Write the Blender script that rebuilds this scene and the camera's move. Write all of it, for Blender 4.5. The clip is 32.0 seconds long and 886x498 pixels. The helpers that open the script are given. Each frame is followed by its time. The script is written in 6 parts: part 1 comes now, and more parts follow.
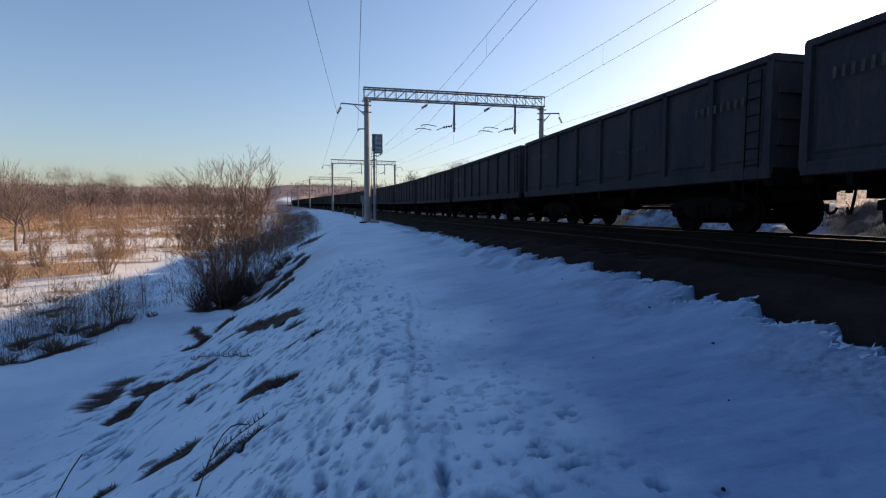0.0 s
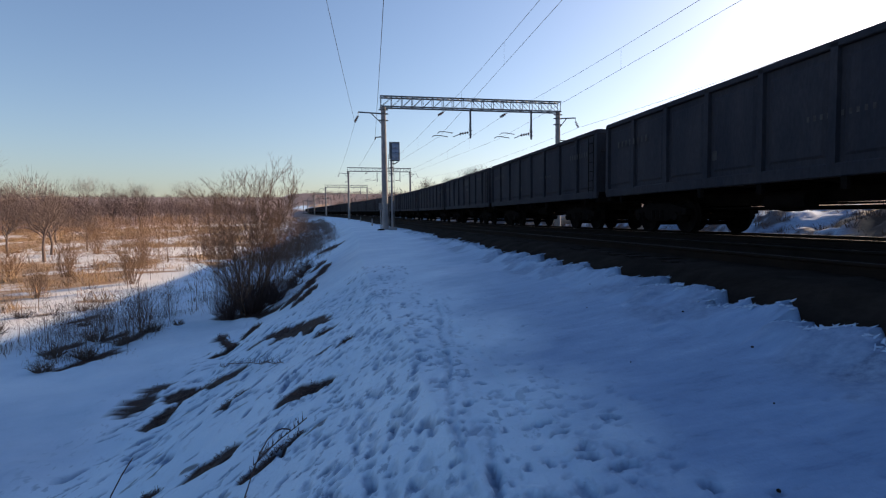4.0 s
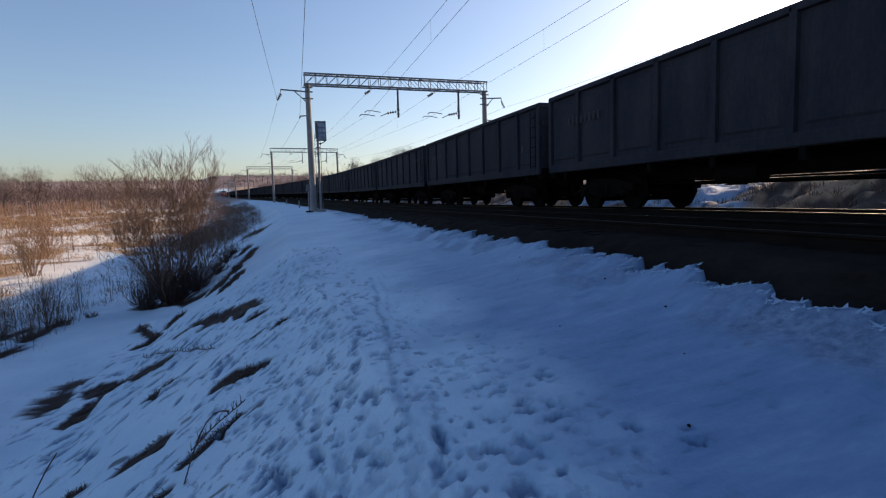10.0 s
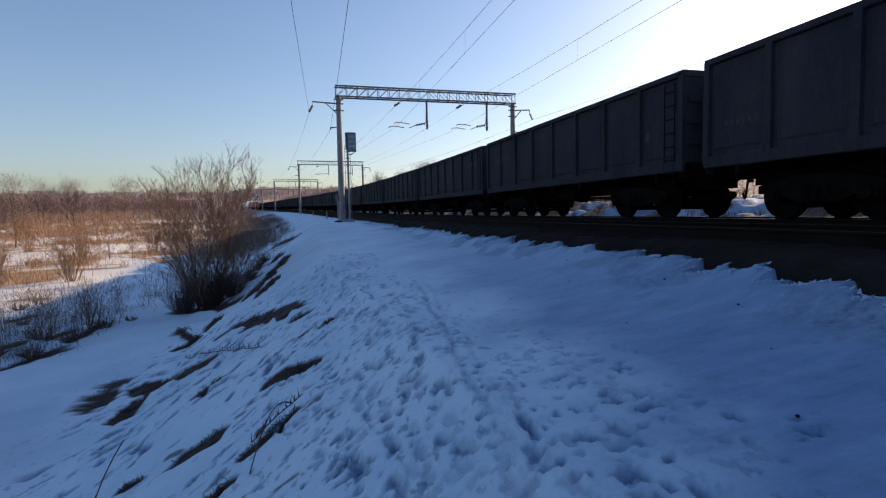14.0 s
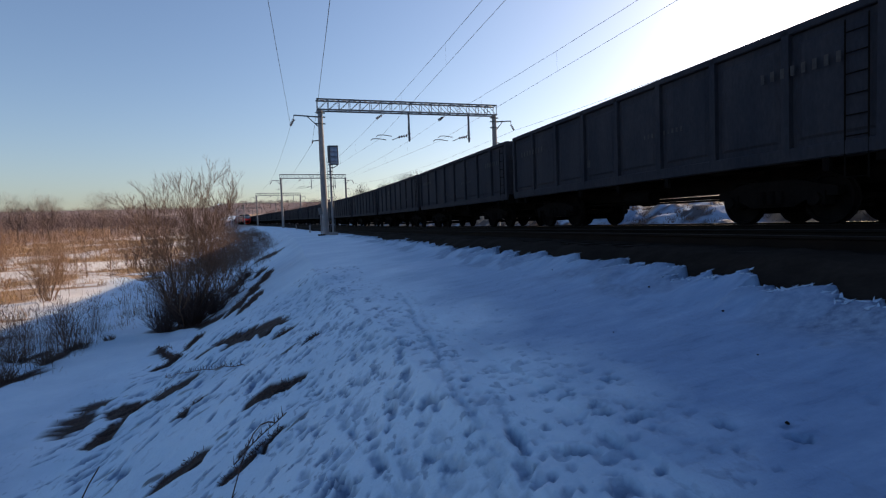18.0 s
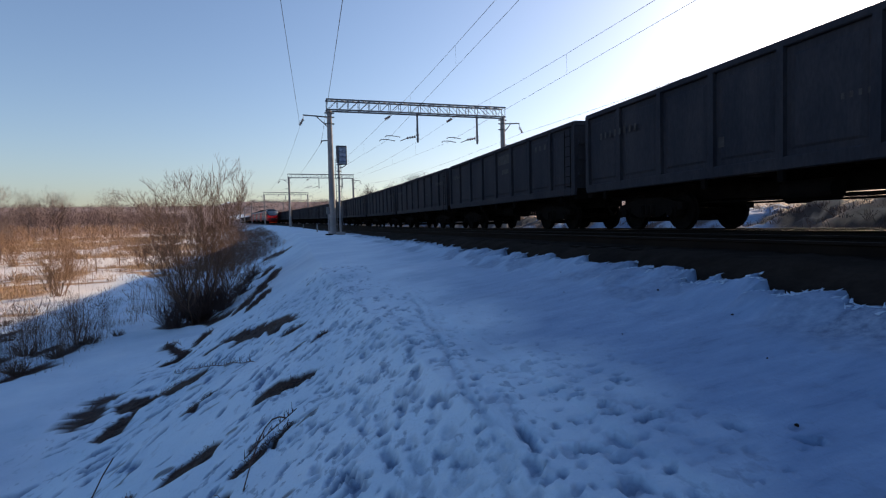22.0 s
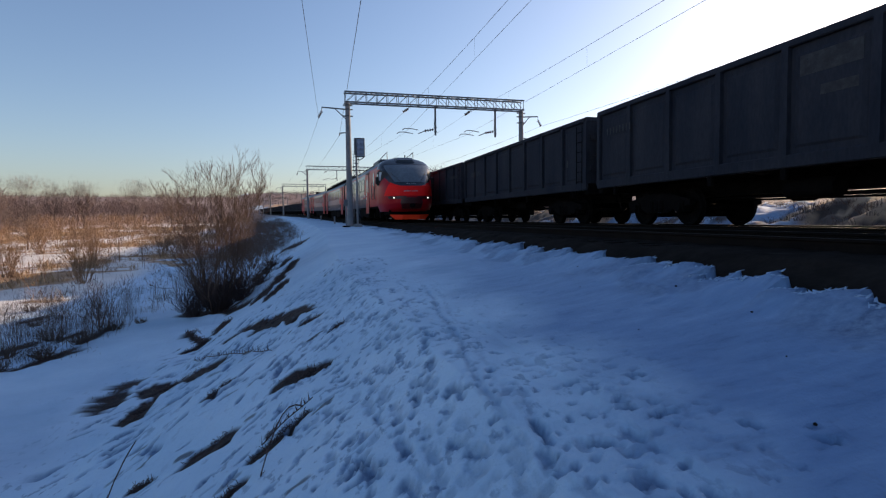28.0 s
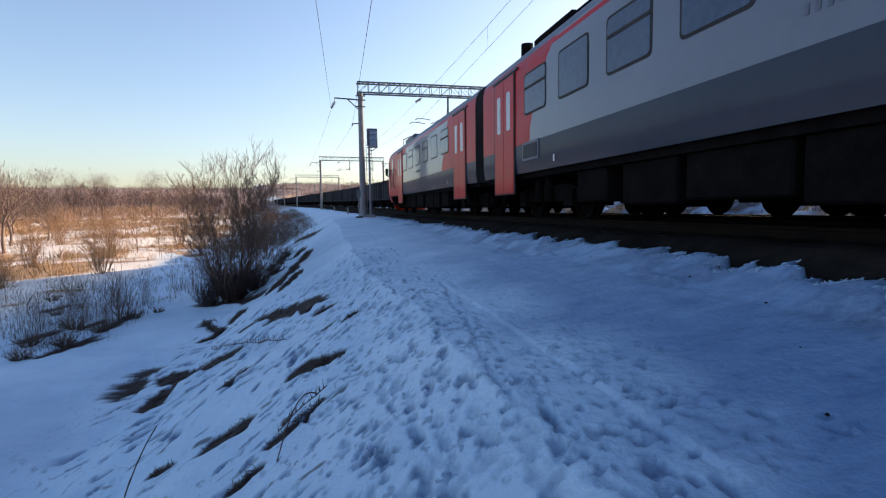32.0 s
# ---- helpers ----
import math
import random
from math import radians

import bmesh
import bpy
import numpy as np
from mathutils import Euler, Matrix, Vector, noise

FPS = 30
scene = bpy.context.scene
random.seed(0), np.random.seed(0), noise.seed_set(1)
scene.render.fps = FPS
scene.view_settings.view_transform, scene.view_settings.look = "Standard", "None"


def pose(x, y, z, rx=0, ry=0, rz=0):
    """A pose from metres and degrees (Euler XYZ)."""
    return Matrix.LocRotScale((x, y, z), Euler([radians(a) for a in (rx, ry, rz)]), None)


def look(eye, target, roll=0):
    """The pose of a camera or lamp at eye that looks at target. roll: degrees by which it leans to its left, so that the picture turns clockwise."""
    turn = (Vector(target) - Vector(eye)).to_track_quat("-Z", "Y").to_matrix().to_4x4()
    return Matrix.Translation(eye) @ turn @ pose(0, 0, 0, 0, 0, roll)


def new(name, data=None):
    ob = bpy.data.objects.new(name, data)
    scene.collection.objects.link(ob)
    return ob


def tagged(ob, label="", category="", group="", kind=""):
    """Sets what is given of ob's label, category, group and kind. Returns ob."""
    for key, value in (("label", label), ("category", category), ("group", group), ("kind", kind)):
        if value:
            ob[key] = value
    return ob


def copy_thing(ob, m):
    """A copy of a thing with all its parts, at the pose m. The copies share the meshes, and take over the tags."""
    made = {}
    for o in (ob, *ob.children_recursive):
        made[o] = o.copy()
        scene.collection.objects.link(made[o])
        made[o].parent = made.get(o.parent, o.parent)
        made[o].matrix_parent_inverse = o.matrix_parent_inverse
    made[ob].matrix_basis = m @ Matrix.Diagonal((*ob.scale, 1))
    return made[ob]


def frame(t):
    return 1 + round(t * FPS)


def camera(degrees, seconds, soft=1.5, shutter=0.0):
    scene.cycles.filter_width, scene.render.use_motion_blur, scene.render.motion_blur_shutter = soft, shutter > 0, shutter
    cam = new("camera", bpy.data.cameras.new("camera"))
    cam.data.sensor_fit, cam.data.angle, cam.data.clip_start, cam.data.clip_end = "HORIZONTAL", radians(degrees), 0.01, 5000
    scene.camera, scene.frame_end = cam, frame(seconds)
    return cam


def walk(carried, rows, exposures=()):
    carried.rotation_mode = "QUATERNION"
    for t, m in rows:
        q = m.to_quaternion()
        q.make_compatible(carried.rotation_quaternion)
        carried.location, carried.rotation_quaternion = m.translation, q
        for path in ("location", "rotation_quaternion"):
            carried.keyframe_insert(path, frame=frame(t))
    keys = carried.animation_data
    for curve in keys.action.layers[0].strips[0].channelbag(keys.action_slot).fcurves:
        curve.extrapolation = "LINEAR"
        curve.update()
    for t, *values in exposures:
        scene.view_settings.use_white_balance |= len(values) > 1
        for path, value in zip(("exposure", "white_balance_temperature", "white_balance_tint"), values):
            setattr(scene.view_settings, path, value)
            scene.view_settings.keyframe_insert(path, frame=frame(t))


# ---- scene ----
import functools

# ---- camera ----
cam = camera(81.4, 32.0, soft=1.2)
PATH = [
    (0.0, 0.005, 0.002, 0.477, -10.57, -4.10, -0.12),
    (0.5, -0.007, -0.006, 0.477, -9.45, -4.07, 0.18),
    (1.0, 0.002, -0.030, 0.483, -8.29, -4.32, 1.21),
    (1.5, 0.012, -0.016, 0.479, -8.42, -4.31, 0.40),
    (2.0, 0.000, -0.029, 0.478, -8.81, -4.25, 0.46),
    (2.5, -0.038, -0.145, 0.479, -7.92, -6.32, 1.89),
    (3.0, -0.079, -0.070, 0.478, -6.06, -3.70, 1.11),
    (3.5, -0.133, -0.048, 0.513, -7.39, -3.56, 0.21),
    (4.0, -0.182, -0.043, 0.490, -8.95, -3.41, 0.65),
    (4.5, -0.236, -0.022, 0.474, -10.24, -3.81, 0.48),
    (6.5, -0.263, -0.017, 0.450, -8.92, -2.86, -1.00),
    (7.0, -0.264, -0.001, 0.444, -9.63, -2.71, -1.00),
    (7.5, -0.258, -0.008, 0.445, -10.66, -2.46, -1.31),
    (8.0, -0.254, -0.004, 0.445, -10.39, -2.61, -0.49),
    (8.5, -0.278, -0.011, 0.441, -11.33, -3.56, -0.22),
    (9.0, -0.267, -0.030, 0.447, -15.06, -3.95, 0.09),
    (9.5, -0.227, -0.084, 0.440, -18.38, -4.70, 0.38),
    (10.0, -0.257, -0.125, 0.446, -16.77, -5.68, 1.58),
    (10.5, -0.348, -0.067, 0.416, -16.05, -2.46, 3.27),
    (11.0, -0.470, -0.009, 0.292, -17.19, -3.40, 2.48),
    (11.5, -0.524, -0.015, 0.305, -15.87, -3.49, 2.48),
    (12.0, -0.578, -0.011, 0.282, -14.43, -3.32, 3.30),
    (12.5, -0.562, -0.016, 0.290, -14.09, -3.98, 3.07),
    (13.0, -0.590, -0.003, 0.281, -15.35, -3.44, 3.08),
    (13.5, -0.606, -0.003, 0.278, -14.70, -3.36, 1.89),
    (14.0, -0.591, 0.001, 0.282, -14.33, -4.10, 1.18),
    (14.5, -0.547, -0.002, 0.297, -13.88, -3.43, 3.30),
    (15.0, -0.571, 0.001, 0.287, -17.17, -3.61, 1.14),
    (15.5, -0.575, 0.020, 0.289, -19.31, -4.22, 1.36),
    (17.5, -0.587, 0.054, 0.287, -16.54, -3.48, 1.67),
    (18.0, -0.579, 0.045, 0.287, -16.11, -2.90, 2.18),
    (18.5, -0.583, 0.039, 0.291, -15.90, -2.69, 2.63),
    (19.0, -0.569, 0.034, 0.279, -17.32, -1.55, 2.15),
    (19.5, -0.581, 0.030, 0.283, -16.91, -2.05, 1.87),
    (20.0, -0.578, 0.038, 0.268, -18.27, -2.03, 2.16),
    (20.5, -0.588, 0.031, 0.272, -17.43, -2.47, 2.31),
    (21.0, -0.597, 0.019, 0.275, -16.98, -2.34, 1.82),
    (21.5, -0.612, 0.016, 0.276, -16.52, -2.19, 1.60),
    (22.0, -0.630, 0.016, 0.277, -15.40, -2.72, 1.39),
    (22.5, -0.640, 0.004, 0.277, -13.98, -2.70, 1.71),
    (23.0, -0.642, 0.008, 0.274, -13.20, -3.11, 0.93),
    (23.5, -0.645, 0.014, 0.278, -13.24, -3.52, 0.61),
    (24.0, -0.636, 0.027, 0.270, -13.42, -3.88, 0.47),
    (24.5, -0.616, 0.038, 0.274, -14.27, -4.48, -0.02),
    (26.5, -0.636, 0.011, 0.274, -13.57, -3.59, 0.96),
    (27.0, -0.634, -0.005, 0.275, -12.92, -2.88, 1.13),
    (27.5, -0.631, -0.005, 0.272, -13.45, -2.84, 1.03),
    (28.0, -0.633, 0.003, 0.272, -13.55, -3.43, 0.74),
    (28.5, -0.622, -0.005, 0.266, -13.41, -2.51, 0.71),
    (29.0, -0.621, -0.001, 0.270, -13.80, -2.51, 1.11),
    (29.5, -0.628, -0.026, 0.273, -12.75, -2.68, 1.49),
    (30.0, -0.631, -0.023, 0.277, -12.15, -3.62, 0.96),
    (30.5, -0.648, -0.022, 0.272, -11.87, -4.44, 0.44),
    (31.0, -0.643, -0.019, 0.271, -12.16, -4.75, 0.16),
    (31.5, -0.647, -0.027, 0.276, -12.47, -4.75, 0.62),
    (32.0, -0.637, -0.026, 0.274, -12.14, -4.47, 0.85),
]
walk(cam, [(t, pose(x, y, z, 90 + pitch, roll, yaw)) for t, x, y, z, yaw, pitch, roll in PATH],
     [(0, 0.06, 6000, 18), (4, 0.05, 6000, 18), (8, 0.0, 6000, 18), (15, 0.03, 6000, 18), (18, -0.06, 6000, 18), (19.5, -0.06, 6000, 18), (21, 0.06, 6000, 18), (24, -0.02, 6000, 18), (26.5, 0.05, 6000, 18), (27.5, 0.03, 6000, 18), (28.5, -0.02, 6000, 18), (29.0, 0.02, 6050, 18), (29.4, 0.38, 6200, 18), (29.7, 0.58, 6400, 18), (30, 0.64, 6400, 18), (32, 0.64, 6400, 18)])

# ---- light: low sun ahead to the right, behind the trains ----
SUN_EL, SUN_AZ = radians(17.7), radians(64)
world = bpy.data.worlds.new("sky")
scene.world = world
world.use_nodes = True
wn = world.node_tree.nodes
sky = wn.new("ShaderNodeTexSky")
sky.sky_type, sky.sun_disc = "NISHITA", False
sky.sun_elevation, sky.sun_rotation = SUN_EL, SUN_AZ
sky.air_density, sky.dust_density, sky.ozone_density = 1.1, 1.3, 2.0
world.node_tree.links.new(sky.outputs[0], wn["Background"].inputs[0])
wn["Background"].inputs[1].default_value = 0.155
sun_dir = Vector((math.sin(SUN_AZ) * math.cos(SUN_EL), math.cos(SUN_AZ) * math.cos(SUN_EL), math.sin(SUN_EL)))
sun = new("sun", bpy.data.lights.new("sun", "SUN"))
sun.data.energy, sun.data.angle, sun.data.color = 8.0, radians(0.55), (1.0, 0.73, 0.44)
sun.matrix_world = look(sun_dir * 100, (0, 0, 0))

# ---- small builders ----
def part(name, bm, mat, parent=None, label="", smooth=False):
    me = bpy.data.meshes.new(name)
    if smooth:
        for f in bm.faces:
            f.smooth = True
    bm.to_mesh(me)
    bm.free()
    for m in (mat if isinstance(mat, (list, tuple)) else [mat]):
        me.materials.append(m)
    ob = new(name, me)
    if parent is not None:
        ob.parent = parent
    if label:
        tagged(ob, label)
    return ob


def twin(ob, parent, m, name=None):
    """Another part on the same mesh."""
    o = new(name or ob.name.split(".")[0], ob.data)
    o.parent = parent
    o.matrix_basis = m
    return o


def box(bm, lo, hi, m=None, mat=0):
    x0, y0, z0 = lo
    x1, y1, z1 = hi
    v = [bm.verts.new(p) for p in ((x0, y0, z0), (x1, y0, z0), (x1, y1, z0), (x0, y1, z0), (x0, y0, z1), (x1, y0, z1), (x1, y1, z1), (x0, y1, z1))]
    if m is not None:
        for q in v:
            q.co = m @ q.co
    for i in ((3, 2, 1, 0), (4, 5, 6, 7), (0, 1, 5, 4), (1, 2, 6, 5), (2, 3, 7, 6), (3, 0, 4, 7)):
        f = bm.faces.new([v[k] for k in i])
        f.material_index = mat
    return bm


def cbox(lo, hi, bevel=0.0, m=None):
    bm = box(bmesh.new(), lo, hi, m)
    if bevel:
        bmesh.ops.bevel(bm, geom=bm.edges[:], offset=bevel, segments=1, affect="EDGES")
    return bm


def rod(bm, a, b, r, seg=6, r2=None, caps=True):
    """A round bar from a to b."""
    a, b = Vector(a), Vector(b)
    d = (b - a).normalized()
    p = d.orthogonal().normalized()
    q = d.cross(p)
    r2 = r if r2 is None else r2
    rings = []
    for c, rr in ((a, r), (b, r2)):
        rings.append([bm.verts.new(c + (p * math.cos(k * math.tau / seg) + q * math.sin(k * math.tau / seg)) * rr) for k in range(seg)])
    for k in range(seg):
        bm.faces.new((rings[0][k], rings[0][(k + 1) % seg], rings[1][(k + 1) % seg], rings[1][k]))
    if caps:
        bm.faces.new(rings[0][::-1])
        bm.faces.new(rings[1])
    return bm


def prism(bm, poly, y0, y1, axis="y"):
    """A closed outline (two coordinates) drawn out along an axis."""
    def at(p, y):
        return {"y": (p[0], y, p[1]), "x": (y, p[0], p[1]), "z": (p[0], p[1], y)}[axis]
    a = [bm.verts.new(at(p, y0)) for p in poly]
    b = [bm.verts.new(at(p, y1)) for p in poly]
    n = len(poly)
    for k in range(n):
        bm.faces.new((a[k], a[(k + 1) % n], b[(k + 1) % n], b[k]))
    bm.faces.new(a[::-1])
    bm.faces.new(b)
    bmesh.ops.recalc_face_normals(bm, faces=bm.faces[:])
    return bm


def lathe(bm, profile, seg=16, axis="x"):
    """A turned shape: (along, radius) pairs round an axis."""
    rings = []
    for a, r in profile:
        ring = []
        for k in range(seg):
            c, s = r * math.cos(k * math.tau / seg), r * math.sin(k * math.tau / seg)
            ring.append(bm.verts.new({"x": (a, c, s), "y": (c, a, s), "z": (c, s, a)}[axis]))
        rings.append(ring)
    for i in range(len(rings) - 1):
        for k in range(seg):
            bm.faces.new((rings[i][k], rings[i][(k + 1) % seg], rings[i + 1][(k + 1) % seg], rings[i + 1][k]))
    bm.faces.new(rings[0][::-1])
    bm.faces.new(rings[-1])
    bmesh.ops.recalc_face_normals(bm, faces=bm.faces[:])
    return bm


def sheet(name, verts, faces, mat, smooth=True):
    me = bpy.data.meshes.new(name)
    me.from_pydata(verts, [], faces)
    me.materials.append(mat)
    if smooth:
        me.polygons.foreach_set("use_smooth", [True] * len(me.polygons))
    return new(name, me)


# ---- the line of the railway ----
R, S1 = 900.0, 126.0          # radius of the bend to the left, and where it runs out
NEAR, FAR = 5.55, 9.65        # the two track axes, metres to the right of the line through the first eye


def grade(s):
    """Height of the rail head along the line."""
    k = np.clip((np.asarray(s, float) - 15.0) / 60.0, 0, None)
    return np.where(k < 1, 0.0155 * 30.0 * k * k, 0.0155 * (60.0 * k - 30.0))


def line(s, u=0.0, z=0.0):
    """A point s metres along the line, u to its right, z over the rail head."""
    if s < S1:
        th = s / R
        x, y = -R * (1 - math.cos(th)), R * math.sin(th)
    else:
        th = S1 / R
        x, y = -R * (1 - math.cos(th)) - (s - S1) * math.sin(th), R * math.sin(th) + (s - S1) * math.cos(th)
    return Vector((x + u * math.cos(th), y + u * math.sin(th), float(grade(s)) + z))


def heading(s):
    return math.degrees(min(s, S1) / R)


def on_line(s, u, z=0.0, turn=0.0):
    p = line(s, u, z)
    slope = math.degrees(math.atan((float(grade(s + 1)) - float(grade(s - 1))) / 2))
    return pose(p.x, p.y, p.z, 0, 0, heading(s) + turn) @ pose(0, 0, 0, slope)


def along(x, y):
    """s and u of a place, for arrays."""
    th = np.arctan2(y, x + R)
    r = np.hypot(x + R, y)
    e = S1 / R
    ex, ey = -R * (1 - math.cos(e)), R * math.sin(e)
    s2 = S1 + (y - ey) * math.cos(e) - (x - ex) * math.sin(e)
    u2 = (x - ex) * math.cos(e) + (y - ey) * math.sin(e)
    s = np.where(th > e, s2, th * R)
    u = np.where(th > e, u2, r - R)
    return s, u


@functools.lru_cache(maxsize=None)
def noise_grid(seed):
    return np.random.RandomState(seed).uniform(-1, 1, (64, 64))


def wave(x, y, seed, size):
    """Smooth noise for arrays, about -1 to 1."""
    g = noise_grid(seed)
    a, b = np.asarray(x, float) / size + 1000.3, np.asarray(y, float) / size + 1000.7
    i, j = np.floor(a).astype(int), np.floor(b).astype(int)
    f, h = a - i, b - j
    f, h = f * f * (3 - 2 * f), h * h * (3 - 2 * h)
    i0, i1, j0, j1 = i % 64, (i + 1) % 64, j % 64, (j + 1) % 64
    return (g[i0, j0] * (1 - f) + g[i1, j0] * f) * (1 - h) + (g[i0, j1] * (1 - f) + g[i1, j1] * f) * h


def smooth(x, a, b):
    k = np.clip((x - a) / (b - a), 0, 1)
    return k * k * (3 - 2 * k)


def snow_edge(s):
    """How far the snow reaches to the right, up to the ballast: a crust with torn teeth."""
    p = s / 0.95 + 0.35 * wave(s, s * 0, 21, 2.1)
    saw = 1 - (p - np.floor(p))
    p2 = s / 0.41 + 0.4 * wave(s, s * 0 + 5, 22, 0.9)
    return 3.05 + 0.36 * saw * (0.6 + 0.6 * wave(s, s * 0 + 9, 23, 2.7)) + 0.14 * (1 - (p2 - np.floor(p2))) + 0.10 * wave(s, s * 0, 24, 3.7) + 0.05 * wave(s, s * 0, 26, 0.13)


def ground_z(x, y):
    """Height of the ground: trodden path on the shoulder, bank down to the field, low hills far off."""
    x, y = np.asarray(x, float), np.asarray(y, float)
    s, u = along(x, y)
    gz = grade(np.clip(s, -1e4, 600))
    path = np.interp(s, [-40, 3, 8, 14, 22, 32, 60, 110], [-0.80, -0.78, -0.77, -0.71, -0.50, -0.20, -0.24, -0.30])
    # right of the path: up to the lip of snow at the ballast
    rise = np.interp(u, [0.9, 2.05, 2.75, 3.1, 3.42], [0.0, 0.24, 0.50, 0.78, 1.0])
    z_r = path + (-0.25 - path) * rise + wave(x, y, 31, 0.17) * 0.022 * smooth(u, 2.2, 3.0) + wave(x, y, 32, 0.6) * 0.018 * smooth(u, 1.5, 3.0)
    z_r = z_r + 0.03 * np.exp(-((u - snow_edge(s) + 0.10) / 0.08) ** 2) * (0.5 + wave(x, y, 37, 0.5)) - 0.03 * smooth(u, 2.2, 2.6) * smooth(wave(x, y, 38, 0.45), 0.0, 0.3)
    z_r = z_r - 0.34 * smooth(u - snow_edge(s), 0.0, 0.05)
    # left of it: the bank
    edge = np.interp(s, [3, 5.5, 9, 40], [0.40, 0.30, 0.0, -0.1]) + 0.10 * wave(s, s * 0, 25, 2.3)
    k = edge - u
    drop = np.interp(k, [-0.9, 0.0, 0.5, 3.2, 4.2, 8.0, 14.0], [0.0, 0.05, 0.36, 1.82, 2.02, 2.18, 2.22])
    foot = np.interp(s, [-40, 10, 30, 60, 120, 200], [1.0, 1.0, 1.08, 0.95, 0.6, 0.4])
    z_l = path - drop * foot
    z_l = z_l + (wave(x, y, 33, 0.9) * 0.07 + wave(x, y, 34, 0.33) * 0.03) * smooth(k, 0.0, 1.2) * (1 - smooth(k, 4, 9))
    z = np.where(u > 0.9, z_r, z_l)
    # beyond the far track: low uneven snow, then a bank added to lie shaded
    out = np.interp(u, [12.0, 12.8, 14.6, 19.0, 23.0, 60.0], [-0.35, -0.75, -0.95, 0.62, 0.9, 0.6]) + (wave(x, y, 35, 1.3) * 0.26 + wave(x, y, 39, 0.45) * 0.2 + wave(x, y, 36, 4.0) * 0.25) * smooth(u, 13, 16)
    z = np.where(u > 12.0, out, z)
    z = z + gz
    d = np.hypot(x, y)
    z = z + wave(x, y, 3, 9.0) * 0.16 * smooth(d, 10, 30) * np.where((u > -3.5) & (u < 13), 0, 1)
    hill = smooth(d, 380, 950)
    z = z + hill * (31 + 5 * wave(x, y, 7, 420)) * np.where(u > 0, 1.15, 1.0)
    return z


def on_ground(x, y, dz=0.0):
    return Vector((x, y, float(ground_z(np.array([x]), np.array([y]))[0]) + dz))

# ---- materials ----
def material(name, build, rough=0.8, metal=0.0, spec=0.5):
    m = bpy.data.materials.new(name)
    m.use_nodes = True
    nt = m.node_tree
    b = nt.nodes["Principled BSDF"]
    b.inputs["Roughness"].default_value, b.inputs["Metallic"].default_value = rough, metal
    b.inputs["Specular IOR Level"].default_value = spec
    build(nt, b)
    return m


def node(nt, kind, **kw):
    n = nt.nodes.new("ShaderNode" + kind)
    for k, v in kw.items():
        n.inputs[k].default_value = v
    return n


def coords(nt, scale=(1, 1, 1), kind="Object"):
    tc = nt.nodes.new("ShaderNodeTexCoord")
    mp = nt.nodes.new("ShaderNodeMapping")
    mp.inputs["Scale"].default_value = scale
    nt.links.new(tc.outputs[kind], mp.inputs[0])
    return mp.outputs[0]


def noise_at(nt, scale, detail=4.0, rough=0.6, vec=None):
    n = node(nt, "TexNoise", Scale=scale, Detail=detail, Roughness=rough)
    nt.links.new(vec if vec is not None else coords(nt), n.inputs["Vector"])
    return n.outputs[0]


def ramp(nt, fac, stops):
    r = nt.nodes.new("ShaderNodeValToRGB")
    while len(r.color_ramp.elements) < len(stops):
        r.color_ramp.elements.new(0.5)
    for e, (p, c) in zip(r.color_ramp.elements, stops):
        e.position, e.color = p, (*c, 1)
    nt.links.new(fac, r.inputs[0])
    return r.outputs[0]


def mix(nt, fac, a, b):
    n = nt.nodes.new("ShaderNodeMix")
    n.data_type = "RGBA"
    for sock, v in ((n.inputs[0], fac), (n.inputs[6], a), (n.inputs[7], b)):
        if isinstance(v, (int, float)):
            sock.default_value = v
        elif isinstance(v, tuple):
            sock.default_value = (*v, 1)
        else:
            nt.links.new(v, sock)
    return n.outputs[2]


def bump(nt, b, height, strength=0.3, distance=0.02):
    n = node(nt, "Bump", Strength=strength, Distance=distance)
    nt.links.new(height, n.inputs["Height"])
    nt.links.new(n.outputs[0], b.inputs["Normal"])


def worn(name, base, other, scale=3.0, rough=0.7, metal=0.0, fine=30.0, bumpy=0.15, stretch=(1, 1, 1), spec=0.5, grain=(0.82, 1.08)):
    """Two colours mixed by stains at one scale and grain at another."""
    def build(nt, b):
        v = coords(nt, stretch)
        st = ramp(nt, noise_at(nt, scale, 5, 0.65, v), [(0.35, base), (0.7, other)])
        gr = ramp(nt, noise_at(nt, fine, 3, 0.6, v), [(0.3, (grain[0],) * 3), (0.7, (grain[1],) * 3)])
        m = nt.nodes.new("ShaderNodeMix")
        m.data_type, m.blend_type = "RGBA", "MULTIPLY"
        m.inputs[0].default_value = 1.0
        nt.links.new(st, m.inputs[6])
        nt.links.new(gr, m.inputs[7])
        nt.links.new(m.outputs[2], b.inputs["Base Color"])
        rr = nt.nodes.new("ShaderNodeMapRange")
        rr.inputs[3].default_value, rr.inputs[4].default_value = max(rough - 0.12, 0.05), min(rough + 0.12, 1)
        nt.links.new(noise_at(nt, scale * 2, 3, 0.6, v), rr.inputs[0])
        nt.links.new(rr.outputs[0], b.inputs["Roughness"])
        if bumpy:
            bump(nt, b, noise_at(nt, fine, 4, 0.6, v), bumpy, 0.01)
    return material(name, build, rough, metal, spec)


